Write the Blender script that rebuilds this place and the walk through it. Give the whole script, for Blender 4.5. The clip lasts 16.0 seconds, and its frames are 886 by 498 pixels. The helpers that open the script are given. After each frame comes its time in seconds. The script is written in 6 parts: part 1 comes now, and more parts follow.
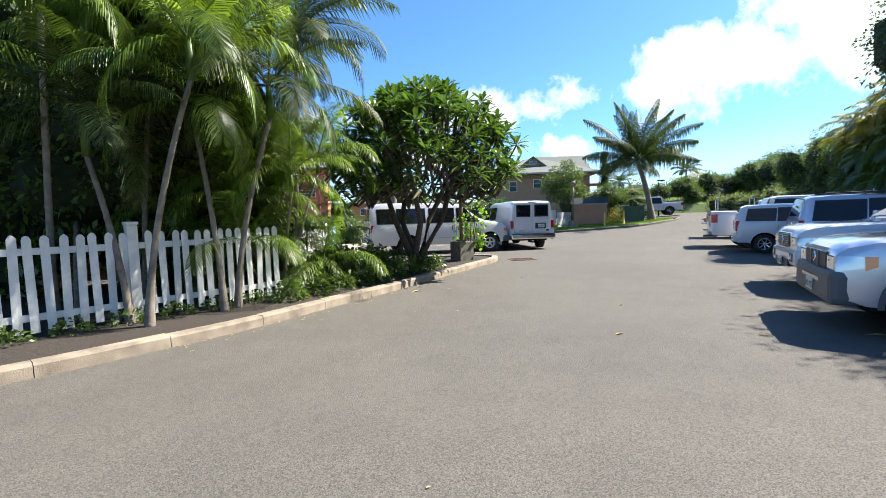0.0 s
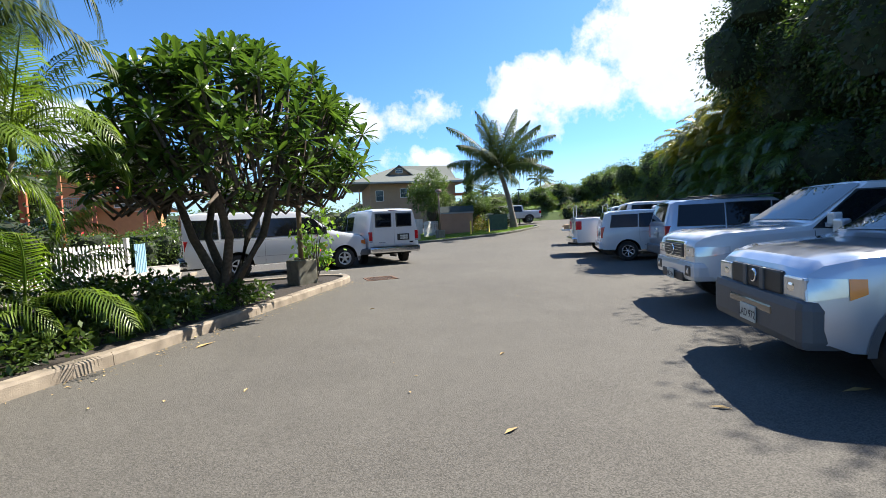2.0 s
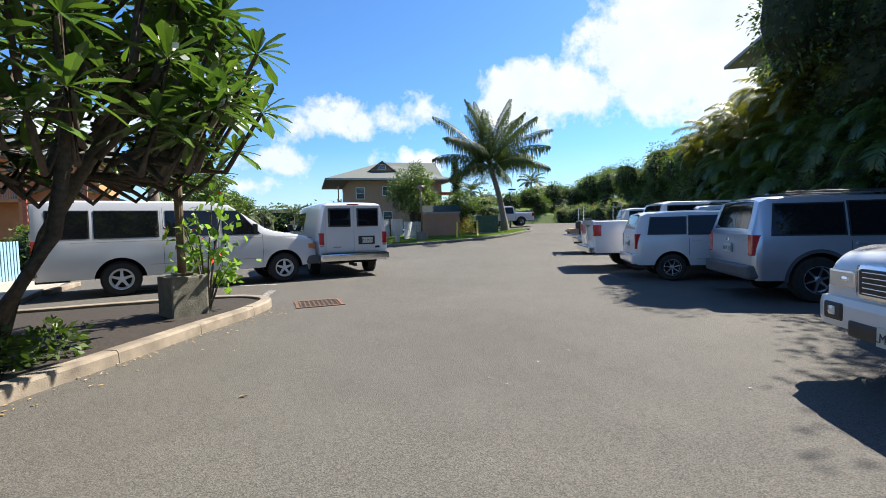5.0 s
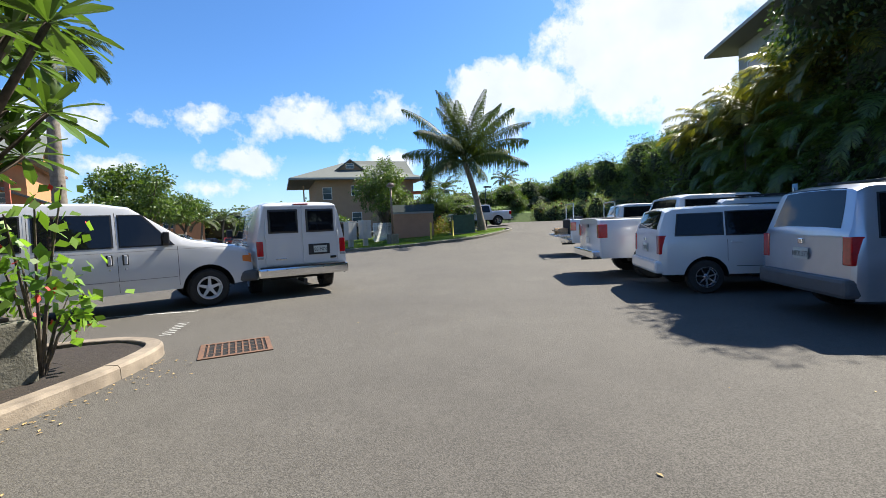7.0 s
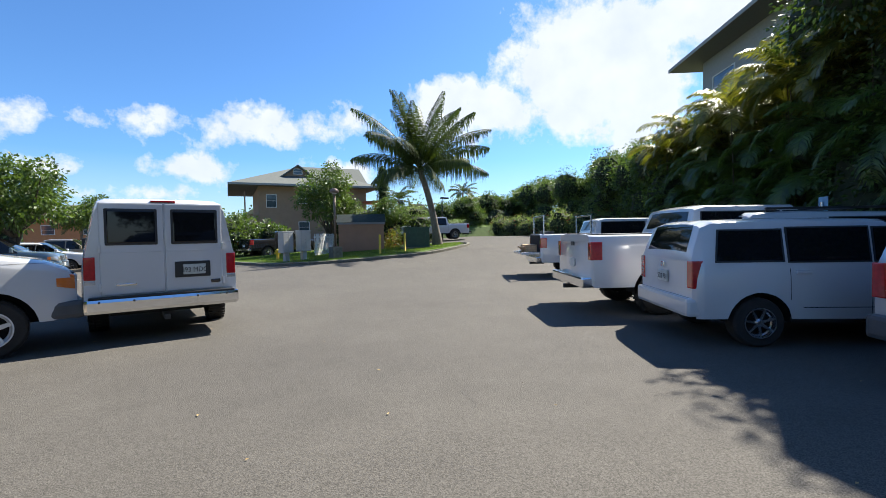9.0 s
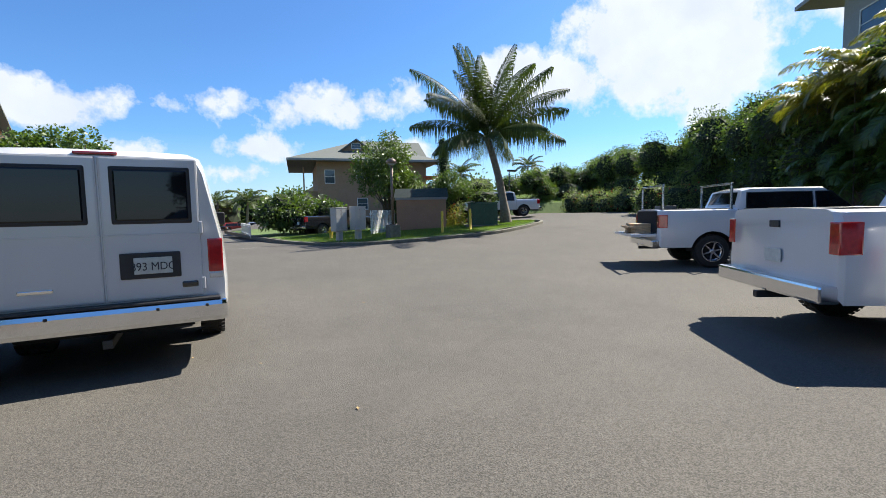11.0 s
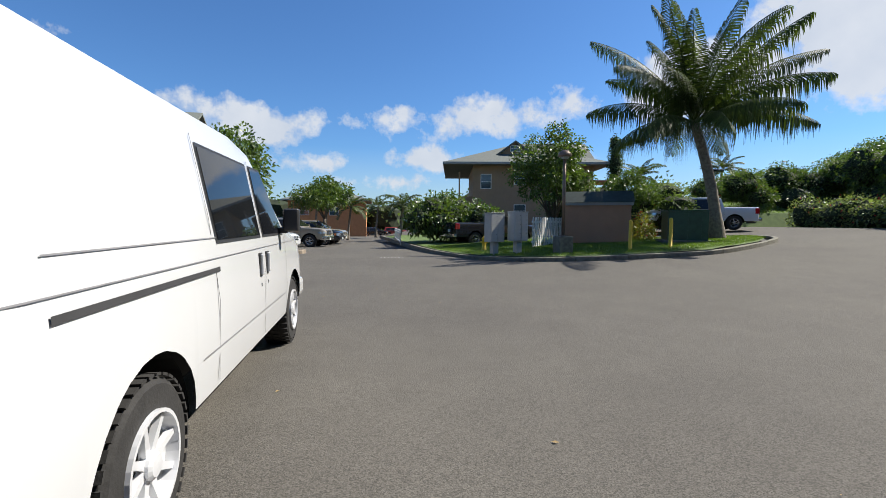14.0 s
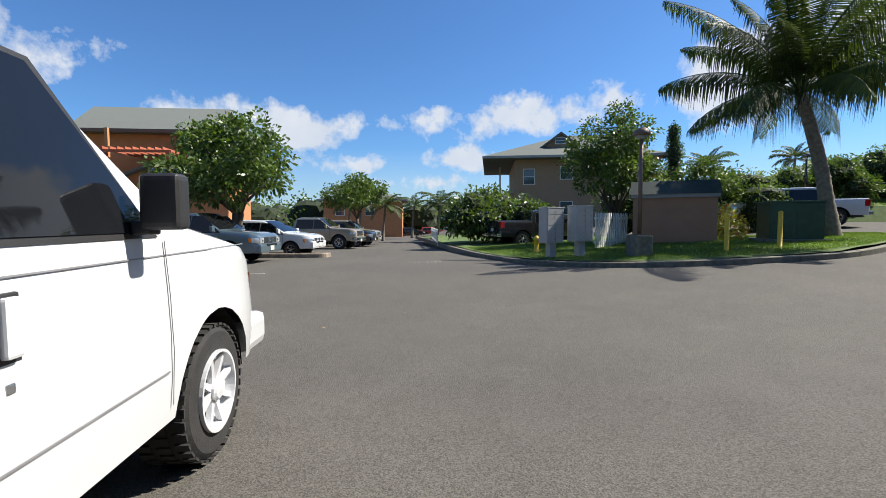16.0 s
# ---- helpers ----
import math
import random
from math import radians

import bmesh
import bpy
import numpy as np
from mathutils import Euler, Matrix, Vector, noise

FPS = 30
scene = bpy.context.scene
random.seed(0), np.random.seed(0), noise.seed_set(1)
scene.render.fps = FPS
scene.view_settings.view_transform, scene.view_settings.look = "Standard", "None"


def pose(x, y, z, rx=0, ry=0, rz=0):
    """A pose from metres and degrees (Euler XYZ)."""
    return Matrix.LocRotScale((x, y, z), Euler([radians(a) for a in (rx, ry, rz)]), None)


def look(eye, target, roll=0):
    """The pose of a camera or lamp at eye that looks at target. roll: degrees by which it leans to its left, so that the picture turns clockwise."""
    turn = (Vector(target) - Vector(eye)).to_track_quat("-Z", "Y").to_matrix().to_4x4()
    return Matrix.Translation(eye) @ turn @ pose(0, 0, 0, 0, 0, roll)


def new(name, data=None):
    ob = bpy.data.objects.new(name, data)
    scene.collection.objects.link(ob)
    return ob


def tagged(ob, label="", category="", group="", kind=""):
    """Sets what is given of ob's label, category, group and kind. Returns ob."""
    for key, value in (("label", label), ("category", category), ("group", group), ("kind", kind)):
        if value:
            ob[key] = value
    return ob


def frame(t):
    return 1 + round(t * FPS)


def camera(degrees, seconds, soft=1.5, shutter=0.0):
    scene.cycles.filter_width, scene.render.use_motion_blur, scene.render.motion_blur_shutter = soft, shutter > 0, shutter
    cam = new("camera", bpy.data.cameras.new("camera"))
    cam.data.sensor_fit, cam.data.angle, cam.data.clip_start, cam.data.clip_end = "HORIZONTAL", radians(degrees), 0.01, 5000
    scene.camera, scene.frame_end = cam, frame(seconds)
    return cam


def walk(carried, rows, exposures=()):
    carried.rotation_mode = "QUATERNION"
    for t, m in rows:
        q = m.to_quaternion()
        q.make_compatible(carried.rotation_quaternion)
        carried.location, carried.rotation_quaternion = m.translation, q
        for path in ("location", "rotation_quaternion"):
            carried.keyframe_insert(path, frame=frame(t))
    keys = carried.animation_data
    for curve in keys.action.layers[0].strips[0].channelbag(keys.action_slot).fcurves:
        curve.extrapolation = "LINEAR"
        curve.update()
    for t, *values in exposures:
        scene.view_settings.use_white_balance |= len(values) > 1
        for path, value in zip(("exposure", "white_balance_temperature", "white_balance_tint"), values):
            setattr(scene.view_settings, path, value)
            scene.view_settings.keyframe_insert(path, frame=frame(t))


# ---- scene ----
cam = camera(88.56, 16.0, soft=0.8)
ROWS = [
    (0, 0.000, 0.000, 1.487, -12.62, -3.97, 1.67),
    (0.5, 0.348, 0.546, 1.489, -19.60, -3.76, 2.65),
    (1, 0.681, 1.140, 1.489, -24.02, -3.24, 2.19),
    (1.5, 1.037, 1.757, 1.485, -27.31, -3.21, 2.99),
    (2, 1.411, 2.363, 1.470, -28.78, -3.29, 2.62),
    (2.5, 1.783, 2.978, 1.452, -29.89, -3.87, 2.29),
    (3, 2.214, 3.580, 1.446, -32.35, -3.86, 2.21),
    (3.5, 2.646, 4.191, 1.435, -32.46, -3.90, 2.60),
    (4, 3.078, 4.783, 1.418, -31.47, -3.64, 1.63),
    (6.5, 4.507, 7.452, 1.481, -29.78, -2.83, 1.63),
    (7, 4.957, 8.014, 1.496, -33.85, -3.33, 2.36),
    (7.5, 5.429, 8.577, 1.491, -36.45, -3.04, 1.79),
    (8, 5.950, 9.135, 1.489, -40.71, -2.42, 1.98),
    (8.5, 6.444, 9.730, 1.484, -41.56, -3.47, 1.83),
    (9, 6.920, 10.341, 1.479, -39.28, -1.84, 1.01),
]
# the second half of the walk: seconds, eye, a point looked at, roll
PATH = [
    (11.5, (8.743, 13.893, 1.454), (9.691, 15.645, 1.285), -0.1),
    (12, (9.025, 14.628, 1.447), (9.858, 16.441, 1.309), 0.8),
    (12.5, (9.292, 15.382, 1.436), (10.095, 17.207, 1.283), -0.5),
    (13, (9.554, 16.061, 1.438), (10.230, 17.938, 1.294), 1.1),
    (13.5, (9.705, 16.804, 1.433), (10.261, 18.721, 1.304), -0.3),
    (14, (9.854, 17.506, 1.416), (10.297, 19.452, 1.297), 0.4),
    (14.5, (9.959, 18.232, 1.402), (10.403, 20.176, 1.257), -0.8),
    (15, (10.078, 18.948, 1.375), (10.439, 20.911, 1.250), 0.7),
    (15.5, (10.177, 19.632, 1.365), (10.572, 21.587, 1.209), -0.5),
    (16, (10.239, 20.362, 1.340), (10.521, 22.338, 1.220), -0.2),
]
walk(cam, [(t, pose(x, y, z, 90 + pitch, roll, yaw)) for t, x, y, z, yaw, pitch, roll in ROWS] + [(t, look(eye, target, roll)) for t, eye, target, roll in PATH], [(0.0, 1.75), (0.7, 1.45), (1.5, 1.5), (3.5, 1.42), (7.0, 1.35), (9.0, 1.3), (12.5, 1.12), (13.7, 0.86), (16.0, 0.95)])

# ---- light ----
SUN_AZ, SUN_EL = 85.0, 48.0          # degrees: from +y towards +x, and above the horizon
sun = new("sun", bpy.data.lights.new("sun", "SUN"))
sun.data.energy, sun.data.angle, sun.data.color = 5.0, radians(0.53), (1.0, 0.94, 0.84)
sd = Vector((math.sin(radians(SUN_AZ)) * math.cos(radians(SUN_EL)), math.cos(radians(SUN_AZ)) * math.cos(radians(SUN_EL)), math.sin(radians(SUN_EL))))
sun.matrix_world = look(sd * 60, (0, 0, 0))


def make_world():
    w = bpy.data.worlds.new("sky")
    scene.world = w
    w.use_nodes = True
    nt = w.node_tree
    nt.nodes.clear()
    N, K = nt.nodes.new, nt.links.new
    out, bg, sky = N("ShaderNodeOutputWorld"), N("ShaderNodeBackground"), N("ShaderNodeTexSky")
    sky.sky_type, sky.sun_disc = "NISHITA", False
    sky.sun_elevation, sky.sun_rotation = radians(SUN_EL), radians(SUN_AZ)
    sky.air_density, sky.dust_density, sky.ozone_density = 1.0, 0.5, 2.0
    tc, sep = N("ShaderNodeTexCoord"), N("ShaderNodeSeparateXYZ")
    K(tc.outputs["Generated"], sep.inputs[0])

    def m(op, a, b=None, c=None, clamp=False):
        n = N("ShaderNodeMath")
        n.operation, n.use_clamp = op, clamp
        for i, v in enumerate((a, b, c)):
            if v is None:
                continue
            if isinstance(v, (int, float)):
                n.inputs[i].default_value = v
            else:
                K(v, n.inputs[i])
        return n.outputs[0]

    az = m("ARCTAN2", sep.outputs[0], sep.outputs[1])
    el = m("ARCSINE", sep.outputs[2])
    warp = N("ShaderNodeTexNoise")
    warp.inputs["Scale"].default_value, warp.inputs["Detail"].default_value, warp.inputs["Roughness"].default_value = 8.0, 10, 0.62
    K(tc.outputs["Generated"], warp.inputs["Vector"])
    wob = m("SUBTRACT", warp.outputs["Fac"], 0.5)
    # soft clouds: azimuth, elevation, half widths (degrees), weight
    total = None
    for a, e, sa, se, wt in CLOUDS:
        da = m("DIVIDE", m("SUBTRACT", az, radians(a)), radians(sa))
        de = m("DIVIDE", m("SUBTRACT", el, radians(e)), radians(se))
        r = m("SQRT", m("ADD", m("MULTIPLY", da, da), m("MULTIPLY", de, de)))
        v = m("MULTIPLY", m("SUBTRACT", 1.0, r), wt)
        total = v if total is None else m("MAXIMUM", total, v)
    dens = m("MULTIPLY", m("ADD", total, m("MULTIPLY", wob, 4.6)), 1.9, clamp=True)
    # scattered clouds elsewhere and thin haze low down
    n2 = N("ShaderNodeTexNoise")
    n2.inputs["Scale"].default_value, n2.inputs["Detail"].default_value = 3.0, 7
    K(tc.outputs["Generated"], n2.inputs["Vector"])
    behind = m("MULTIPLY", m("SUBTRACT", n2.outputs["Fac"], 0.56), 4.0, clamp=True)
    back = m("MULTIPLY", m("SUBTRACT", -0.1, sep.outputs[1]), 4.0, clamp=True)
    dens = m("MAXIMUM", dens, m("MULTIPLY", behind, back))
    haze = m("MULTIPLY", m("SUBTRACT", 1.0, m("DIVIDE", el, radians(9.0)), clamp=True), 0.45, clamp=True)
    dens = m("MAXIMUM", dens, haze)
    shade = N("ShaderNodeTexNoise")
    shade.inputs["Scale"].default_value, shade.inputs["Detail"].default_value = 14.0, 5
    K(tc.outputs["Generated"], shade.inputs["Vector"])
    ramp = N("ShaderNodeMix")
    ramp.data_type = "RGBA"
    K(shade.outputs["Fac"], ramp.inputs["Factor"])
    ramp.inputs["A"].default_value, ramp.inputs["B"].default_value = (5.6, 6.2, 7.2, 1), (8.3, 8.5, 8.8, 1)
    tint = N("ShaderNodeMix")
    tint.data_type, tint.blend_type = "RGBA", "MULTIPLY"
    tint.inputs["Factor"].default_value = 1.0
    K(sky.outputs[0], tint.inputs["A"])
    tint.inputs["B"].default_value = SKY_TINT
    mix = N("ShaderNodeMix")
    mix.data_type = "RGBA"
    K(m("MULTIPLY", dens, 0.92), mix.inputs["Factor"])
    K(tint.outputs["Result"], mix.inputs["A"])
    K(ramp.outputs["Result"], mix.inputs["B"])
    K(mix.outputs["Result"], bg.inputs[0])
    bg.inputs[1].default_value = 0.056
    K(bg.outputs[0], out.inputs[0])


SKY_TINT = (0.62, 1.0, 1.42, 1)
CLOUDS = [(5.5, 12.2, 4.5, 2.2, 1), (-8, 11, 6, 2.4, 1), (17, 12.6, 5.5, 2.6, 1), (-2, 7, 9, 1.3, 0.55), (9, 7.5, 5, 1.4, 0.7), (4, 5, 9, 1.2, 0.5), (30, 13, 7.5, 3.0, 1), (27, 8, 6, 1.6, 0.7),
          (44, 14, 12, 4.5, 1.2), (60, 19, 14, 9, 1.6), (75, 25, 16, 14, 2.0), (95, 30, 20, 16, 2), (-20, 10, 8, 3, 1), (-45, 14, 14, 4, 1)]
make_world()


# ---- materials ----
def mat(name, color, rough=0.6, metal=0.0, vary=0.15, scale=6.0, bump=0.0, bscale=60.0, spec=0.5, coat=0.0, trans=0.0, color2=None, detail=6, rnd=0.0, island=0.0, coords="Object"):
    m = bpy.data.materials.new(name)
    m.use_nodes = True
    nt = m.node_tree
    N, K = nt.nodes.new, nt.links.new
    b = nt.nodes["Principled BSDF"]
    b.inputs["Roughness"].default_value, b.inputs["Metallic"].default_value = rough, metal
    b.inputs["Specular IOR Level"].default_value, b.inputs["Coat Weight"].default_value = spec, coat
    b.inputs["Coat Roughness"].default_value = 0.04
    b.inputs["Transmission Weight"].default_value = trans
    tc = N("ShaderNodeTexCoord")
    no = N("ShaderNodeTexNoise")
    no.inputs["Scale"].default_value, no.inputs["Detail"].default_value = scale, detail
    K(tc.outputs[coords], no.inputs["Vector"])
    mx = N("ShaderNodeMix")
    mx.data_type = "RGBA"
    c2 = color2 or tuple(c * (1 - vary) for c in color)
    mx.inputs["A"].default_value, mx.inputs["B"].default_value = (*c2, 1), (*(color if color2 else tuple(min(1, c * (1 + vary)) for c in color)), 1)
    cr = N("ShaderNodeMapRange")
    cr.inputs["From Min"].default_value, cr.inputs["From Max"].default_value = 0.3, 0.7
    K(no.outputs["Fac"], cr.inputs["Value"])
    K(cr.outputs[0], mx.inputs["Factor"])
    last = mx.outputs["Result"]
    if rnd or island:
        hs = N("ShaderNodeHueSaturation")
        src = N("ShaderNodeObjectInfo").outputs["Random"] if rnd else N("ShaderNodeNewGeometry").outputs["Random Per Island"]
        amt = rnd or island
        r1 = N("ShaderNodeMapRange")
        r1.inputs["To Min"].default_value, r1.inputs["To Max"].default_value = 1 - amt, 1 + amt
        K(src, r1.inputs["Value"])
        K(r1.outputs[0], hs.inputs["Value"])
        K(last, hs.inputs["Color"])
        last = hs.outputs["Color"]
    K(last, b.inputs["Base Color"])
    if bump:
        n2 = N("ShaderNodeTexNoise")
        n2.inputs["Scale"].default_value, n2.inputs["Detail"].default_value = bscale, 5
        K(tc.outputs[coords], n2.inputs["Vector"])
        bp = N("ShaderNodeBump")
        bp.inputs["Strength"].default_value, bp.inputs["Distance"].default_value = bump, 0.01
        K(n2.outputs["Fac"], bp.inputs["Height"])
        K(bp.outputs[0], b.inputs["Normal"])
    return m


def leafmat(name, color, color2, rough=0.42, thru=0.35, spec=0.5):
    """Leaves: a glossy face with some light coming through; each leaf its own tone."""
    m = mat(name, color, rough, color2=color2, scale=1.3, island=0.35, spec=spec)
    nt = m.node_tree
    b = nt.nodes["Principled BSDF"]
    tr, add = nt.nodes.new("ShaderNodeBsdfTranslucent"), nt.nodes.new("ShaderNodeMixShader")
    col = b.inputs["Base Color"].links[0].from_socket
    g = nt.nodes.new("ShaderNodeMix")
    g.data_type, g.blend_type = "RGBA", "MULTIPLY"
    g.inputs["Factor"].default_value = 1.0
    nt.links.new(col, g.inputs["A"])
    g.inputs["B"].default_value = (1.6, 1.7, 0.7, 1)
    nt.links.new(g.outputs["Result"], tr.inputs[0])
    add.inputs[0].default_value = thru
    nt.links.new(b.outputs[0], add.inputs[1])
    nt.links.new(tr.outputs[0], add.inputs[2])
    nt.links.new(add.outputs[0], nt.nodes["Material Output"].inputs[0])
    return m


def asphalt_mat():
    m = mat("asphalt", (0.094, 0.087, 0.075), 0.9, scale=0.35, color2=(0.078, 0.072, 0.063), bump=0.65, bscale=90, spec=0.3, detail=8)
    nt = m.node_tree
    N, K = nt.nodes.new, nt.links.new
    b = nt.nodes["Principled BSDF"]
    base = b.inputs["Base Color"].links[0].from_socket
    tc = N("ShaderNodeTexCoord")
    vo = N("ShaderNodeTexVoronoi")
    vo.inputs["Scale"].default_value = 140
    K(tc.outputs["Object"], vo.inputs["Vector"])
    sp = N("ShaderNodeMapRange")
    sp.inputs["From Min"].default_value, sp.inputs["From Max"].default_value, sp.inputs["To Min"].default_value, sp.inputs["To Max"].default_value = 0.0, 1.0, 0.55, 1.5
    sep = N("ShaderNodeSeparateColor")
    K(vo.outputs["Color"], sep.inputs[0])
    K(sep.outputs[0], sp.inputs["Value"])
    mu = N("ShaderNodeMix")
    mu.data_type, mu.blend_type = "RGBA", "MULTIPLY"
    mu.inputs["Factor"].default_value = 1
    K(base, mu.inputs["A"])
    K(sp.outputs[0], mu.inputs["B"])
    # large worn and stained areas
    n = N("ShaderNodeTexNoise")
    n.inputs["Scale"].default_value, n.inputs["Detail"].default_value = 1.7, 8
    K(tc.outputs["Object"], n.inputs["Vector"])
    r = N("ShaderNodeMapRange")
    r.inputs["From Min"].default_value, r.inputs["From Max"].default_value, r.inputs["To Min"].default_value, r.inputs["To Max"].default_value = 0.3, 0.7, 0.93, 1.05
    K(n.outputs["Fac"], r.inputs["Value"])
    m2 = N("ShaderNodeMix")
    m2.data_type, m2.blend_type = "RGBA", "MULTIPLY"
    m2.inputs["Factor"].default_value = 1
    K(mu.outputs["Result"], m2.inputs["A"])
    K(r.outputs[0], m2.inputs["B"])
    K(m2.outputs["Result"], b.inputs["Base Color"])
    return m


ASPHALT = asphalt_mat()
EARTH = mat("dark soil and mulch", (0.028, 0.021, 0.016), 0.95, vary=0.5, scale=25, bump=1.0, bscale=60)
GROUND = mat("dry grass and soil", (0.16, 0.17, 0.06), 0.95, color2=(0.09, 0.12, 0.03), scale=0.8, bump=0.5)
LAWN = mat("lawn soil", (0.09, 0.14, 0.03), 0.9, color2=(0.06, 0.1, 0.02), scale=3, bump=0.6, bscale=80)
CONC = mat("kerb concrete", (0.29, 0.24, 0.18), 0.88, color2=(0.13, 0.105, 0.08), scale=3.5, bump=0.5, bscale=70, island=0.12)
CONCD = mat("weathered concrete", (0.2, 0.19, 0.15), 0.9, color2=(0.11, 0.105, 0.08), scale=7, bump=0.6, bscale=50)
WALK = mat("sidewalk concrete", (0.32, 0.29, 0.24), 0.85, vary=0.15, scale=4, bump=0.3)
WHITE = mat("white fence paint", (0.66, 0.66, 0.62), 0.55, vary=0.1, scale=9, bump=0.15, bscale=40, rnd=0.06)
CARW = mat("white car paint", (0.58, 0.59, 0.6), 0.25, vary=0.02, scale=2, coat=0.8)
SILVER = mat("silver car paint", (0.45, 0.48, 0.54), 0.28, metal=0.6, vary=0.03, coat=1.0)
BLUEG = mat("grey blue car paint", (0.14, 0.2, 0.24), 0.3, metal=0.5, vary=0.03, coat=1.0)
TAN = mat("tan car paint", (0.33, 0.28, 0.2), 0.32, metal=0.35, vary=0.03, coat=1.0)
BLACKP = mat("black car paint", (0.015, 0.015, 0.017), 0.25, coat=1.0)
REDP = mat("dark red car paint", (0.3, 0.03, 0.02), 0.3, coat=1.0)
GLASS = mat("tinted car glass", (0.008, 0.009, 0.011), 0.03, vary=0.2, scale=2, spec=0.45)
PLASTIC = mat("black plastic", (0.022, 0.022, 0.023), 0.5, bump=0.15, bscale=200)
GREYPL = mat("grey bumper plastic", (0.075, 0.08, 0.088), 0.5, vary=0.1, bump=0.12, bscale=200)
CHROME = mat("chrome", (0.75, 0.76, 0.78), 0.12, metal=1.0, vary=0.04)
ALLOY = mat("alloy wheel metal", (0.5, 0.51, 0.53), 0.25, metal=0.9, vary=0.05)
BRIGHT = mat("bright silver wheel paint", (0.62, 0.63, 0.65), 0.3, metal=0.15, vary=0.05, coat=0.6)
# grey for thin strips that paint the shading of pressed body creases
CREASE_SHADE = mat("grey crease shading line", (0.2, 0.2, 0.21), 0.5)
RUBBER = mat("tyre rubber", (0.022, 0.021, 0.02), 0.85, vary=0.25, scale=12, bump=0.3)
# near black; also stands for shade in the truck bed and grate pit
WELL = mat("black for wells and shaded hollows", (0.008, 0.008, 0.008), 0.95)
SEAM = mat("panel gap", (0.03, 0.03, 0.032), 0.8)
REDL = mat("red lamp lens", (0.42, 0.012, 0.015), 0.12, vary=0.2, scale=20, coat=1.0)
AMBER = mat("amber lamp lens", (0.75, 0.2, 0.03), 0.15, coat=1.0)
LENS = mat("clear lamp lens", (0.55, 0.57, 0.58), 0.08, metal=0.5, coat=1.0)
PLATE = mat("licence plate", (0.5, 0.53, 0.5), 0.4, vary=0.1, scale=20)
INK = mat("plate ink", (0.02, 0.02, 0.03), 0.5)
RUST = mat("rusty iron grate", (0.2, 0.1, 0.055), 0.8, color2=(0.09, 0.055, 0.04), metal=0.2, scale=12, bump=0.4)
PAINTL = mat("worn line paint", (0.5, 0.5, 0.47), 0.8, color2=(0.17, 0.165, 0.15), scale=14)
STUCCO = mat("tan stucco", (0.29, 0.2, 0.125), 0.9, vary=0.06, scale=2, bump=0.3, bscale=60)
PEACH = mat("orange stucco", (0.45, 0.2, 0.085), 0.9, vary=0.08, scale=2, bump=0.3, bscale=60)
TRIM = mat("brown timber trim", (0.14, 0.085, 0.06), 0.7, vary=0.15)
REDWOOD = mat("red stained timber", (0.36, 0.1, 0.05), 0.7, vary=0.2, scale=8)
ROOF = mat("grey asphalt shingles", (0.12, 0.13, 0.115), 0.9, vary=0.2, scale=20, bump=0.5, bscale=30, rnd=0.2)
PANE = mat("window pane", (0.05, 0.075, 0.09), 0.05, spec=0.8, vary=0.3, scale=1.0)
GREYW = mat("grey wall siding", (0.27, 0.28, 0.27), 0.8, vary=0.06)
DARKROOF = mat("dark green shed roof", (0.03, 0.045, 0.038), 0.6, vary=0.2)
GREENBOX = mat("dark green enamel", (0.02, 0.06, 0.035), 0.45, vary=0.2, scale=5)
GREYBOX = mat("grey mailbox enamel", (0.42, 0.42, 0.39), 0.45, vary=0.05)
YELLOW = mat("yellow bollard paint", (0.62, 0.42, 0.03), 0.6, vary=0.15, scale=20)
BRONZE = mat("bronze lamp metal", (0.17, 0.12, 0.085), 0.5, metal=0.3, vary=0.15)
BARK = mat("brown bark", (0.085, 0.068, 0.052), 0.95, vary=0.35, scale=18, bump=1.0, bscale=30)
PBARK = mat("palm trunk bark", (0.23, 0.2, 0.16), 0.9, color2=(0.12, 0.1, 0.08), scale=9, bump=0.8, bscale=25)
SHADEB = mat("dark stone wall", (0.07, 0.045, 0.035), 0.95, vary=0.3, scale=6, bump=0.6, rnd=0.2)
L_PALM = leafmat("coconut leaves", (0.06, 0.085, 0.02), (0.03, 0.046, 0.012), 0.55, 0.25, 0.3)
L_ARECA = leafmat("areca leaves", (0.15, 0.21, 0.03), (0.05, 0.1, 0.015), 0.4, 0.38)
L_PLUM = leafmat("plumeria leaves", (0.1, 0.165, 0.035), (0.045, 0.09, 0.022), 0.24, 0.25)
L_TREE = leafmat("broad leaves", (0.095, 0.145, 0.032), (0.045, 0.08, 0.016), 0.42, 0.35)
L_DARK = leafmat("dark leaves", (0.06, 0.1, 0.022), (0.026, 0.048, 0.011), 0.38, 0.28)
L_BUSH = leafmat("glossy shrub leaves", (0.1, 0.16, 0.035), (0.05, 0.09, 0.02), 0.35, 0.35)
L_YEL = leafmat("yellow green fronds", (0.2, 0.18, 0.03), (0.08, 0.1, 0.018), 0.45, 0.35)
L_PALE = leafmat("pale grey green leaves", (0.2, 0.25, 0.1), (0.1, 0.14, 0.05), 0.45, 0.35)
L_GRASS = leafmat("grass blades", (0.13, 0.2, 0.03), (0.08, 0.14, 0.02), 0.55, 0.35)
SHEDW = mat("peach stucco", (0.36, 0.2, 0.12), 0.9, vary=0.06, scale=2, bump=0.3, bscale=60)
HIB = leafmat("hibiscus leaves", (0.2, 0.32, 0.05), (0.1, 0.2, 0.03), 0.5, 0.4)
BLUEP = mat("pale blue gate paint", (0.22, 0.38, 0.5), 0.6, vary=0.1)
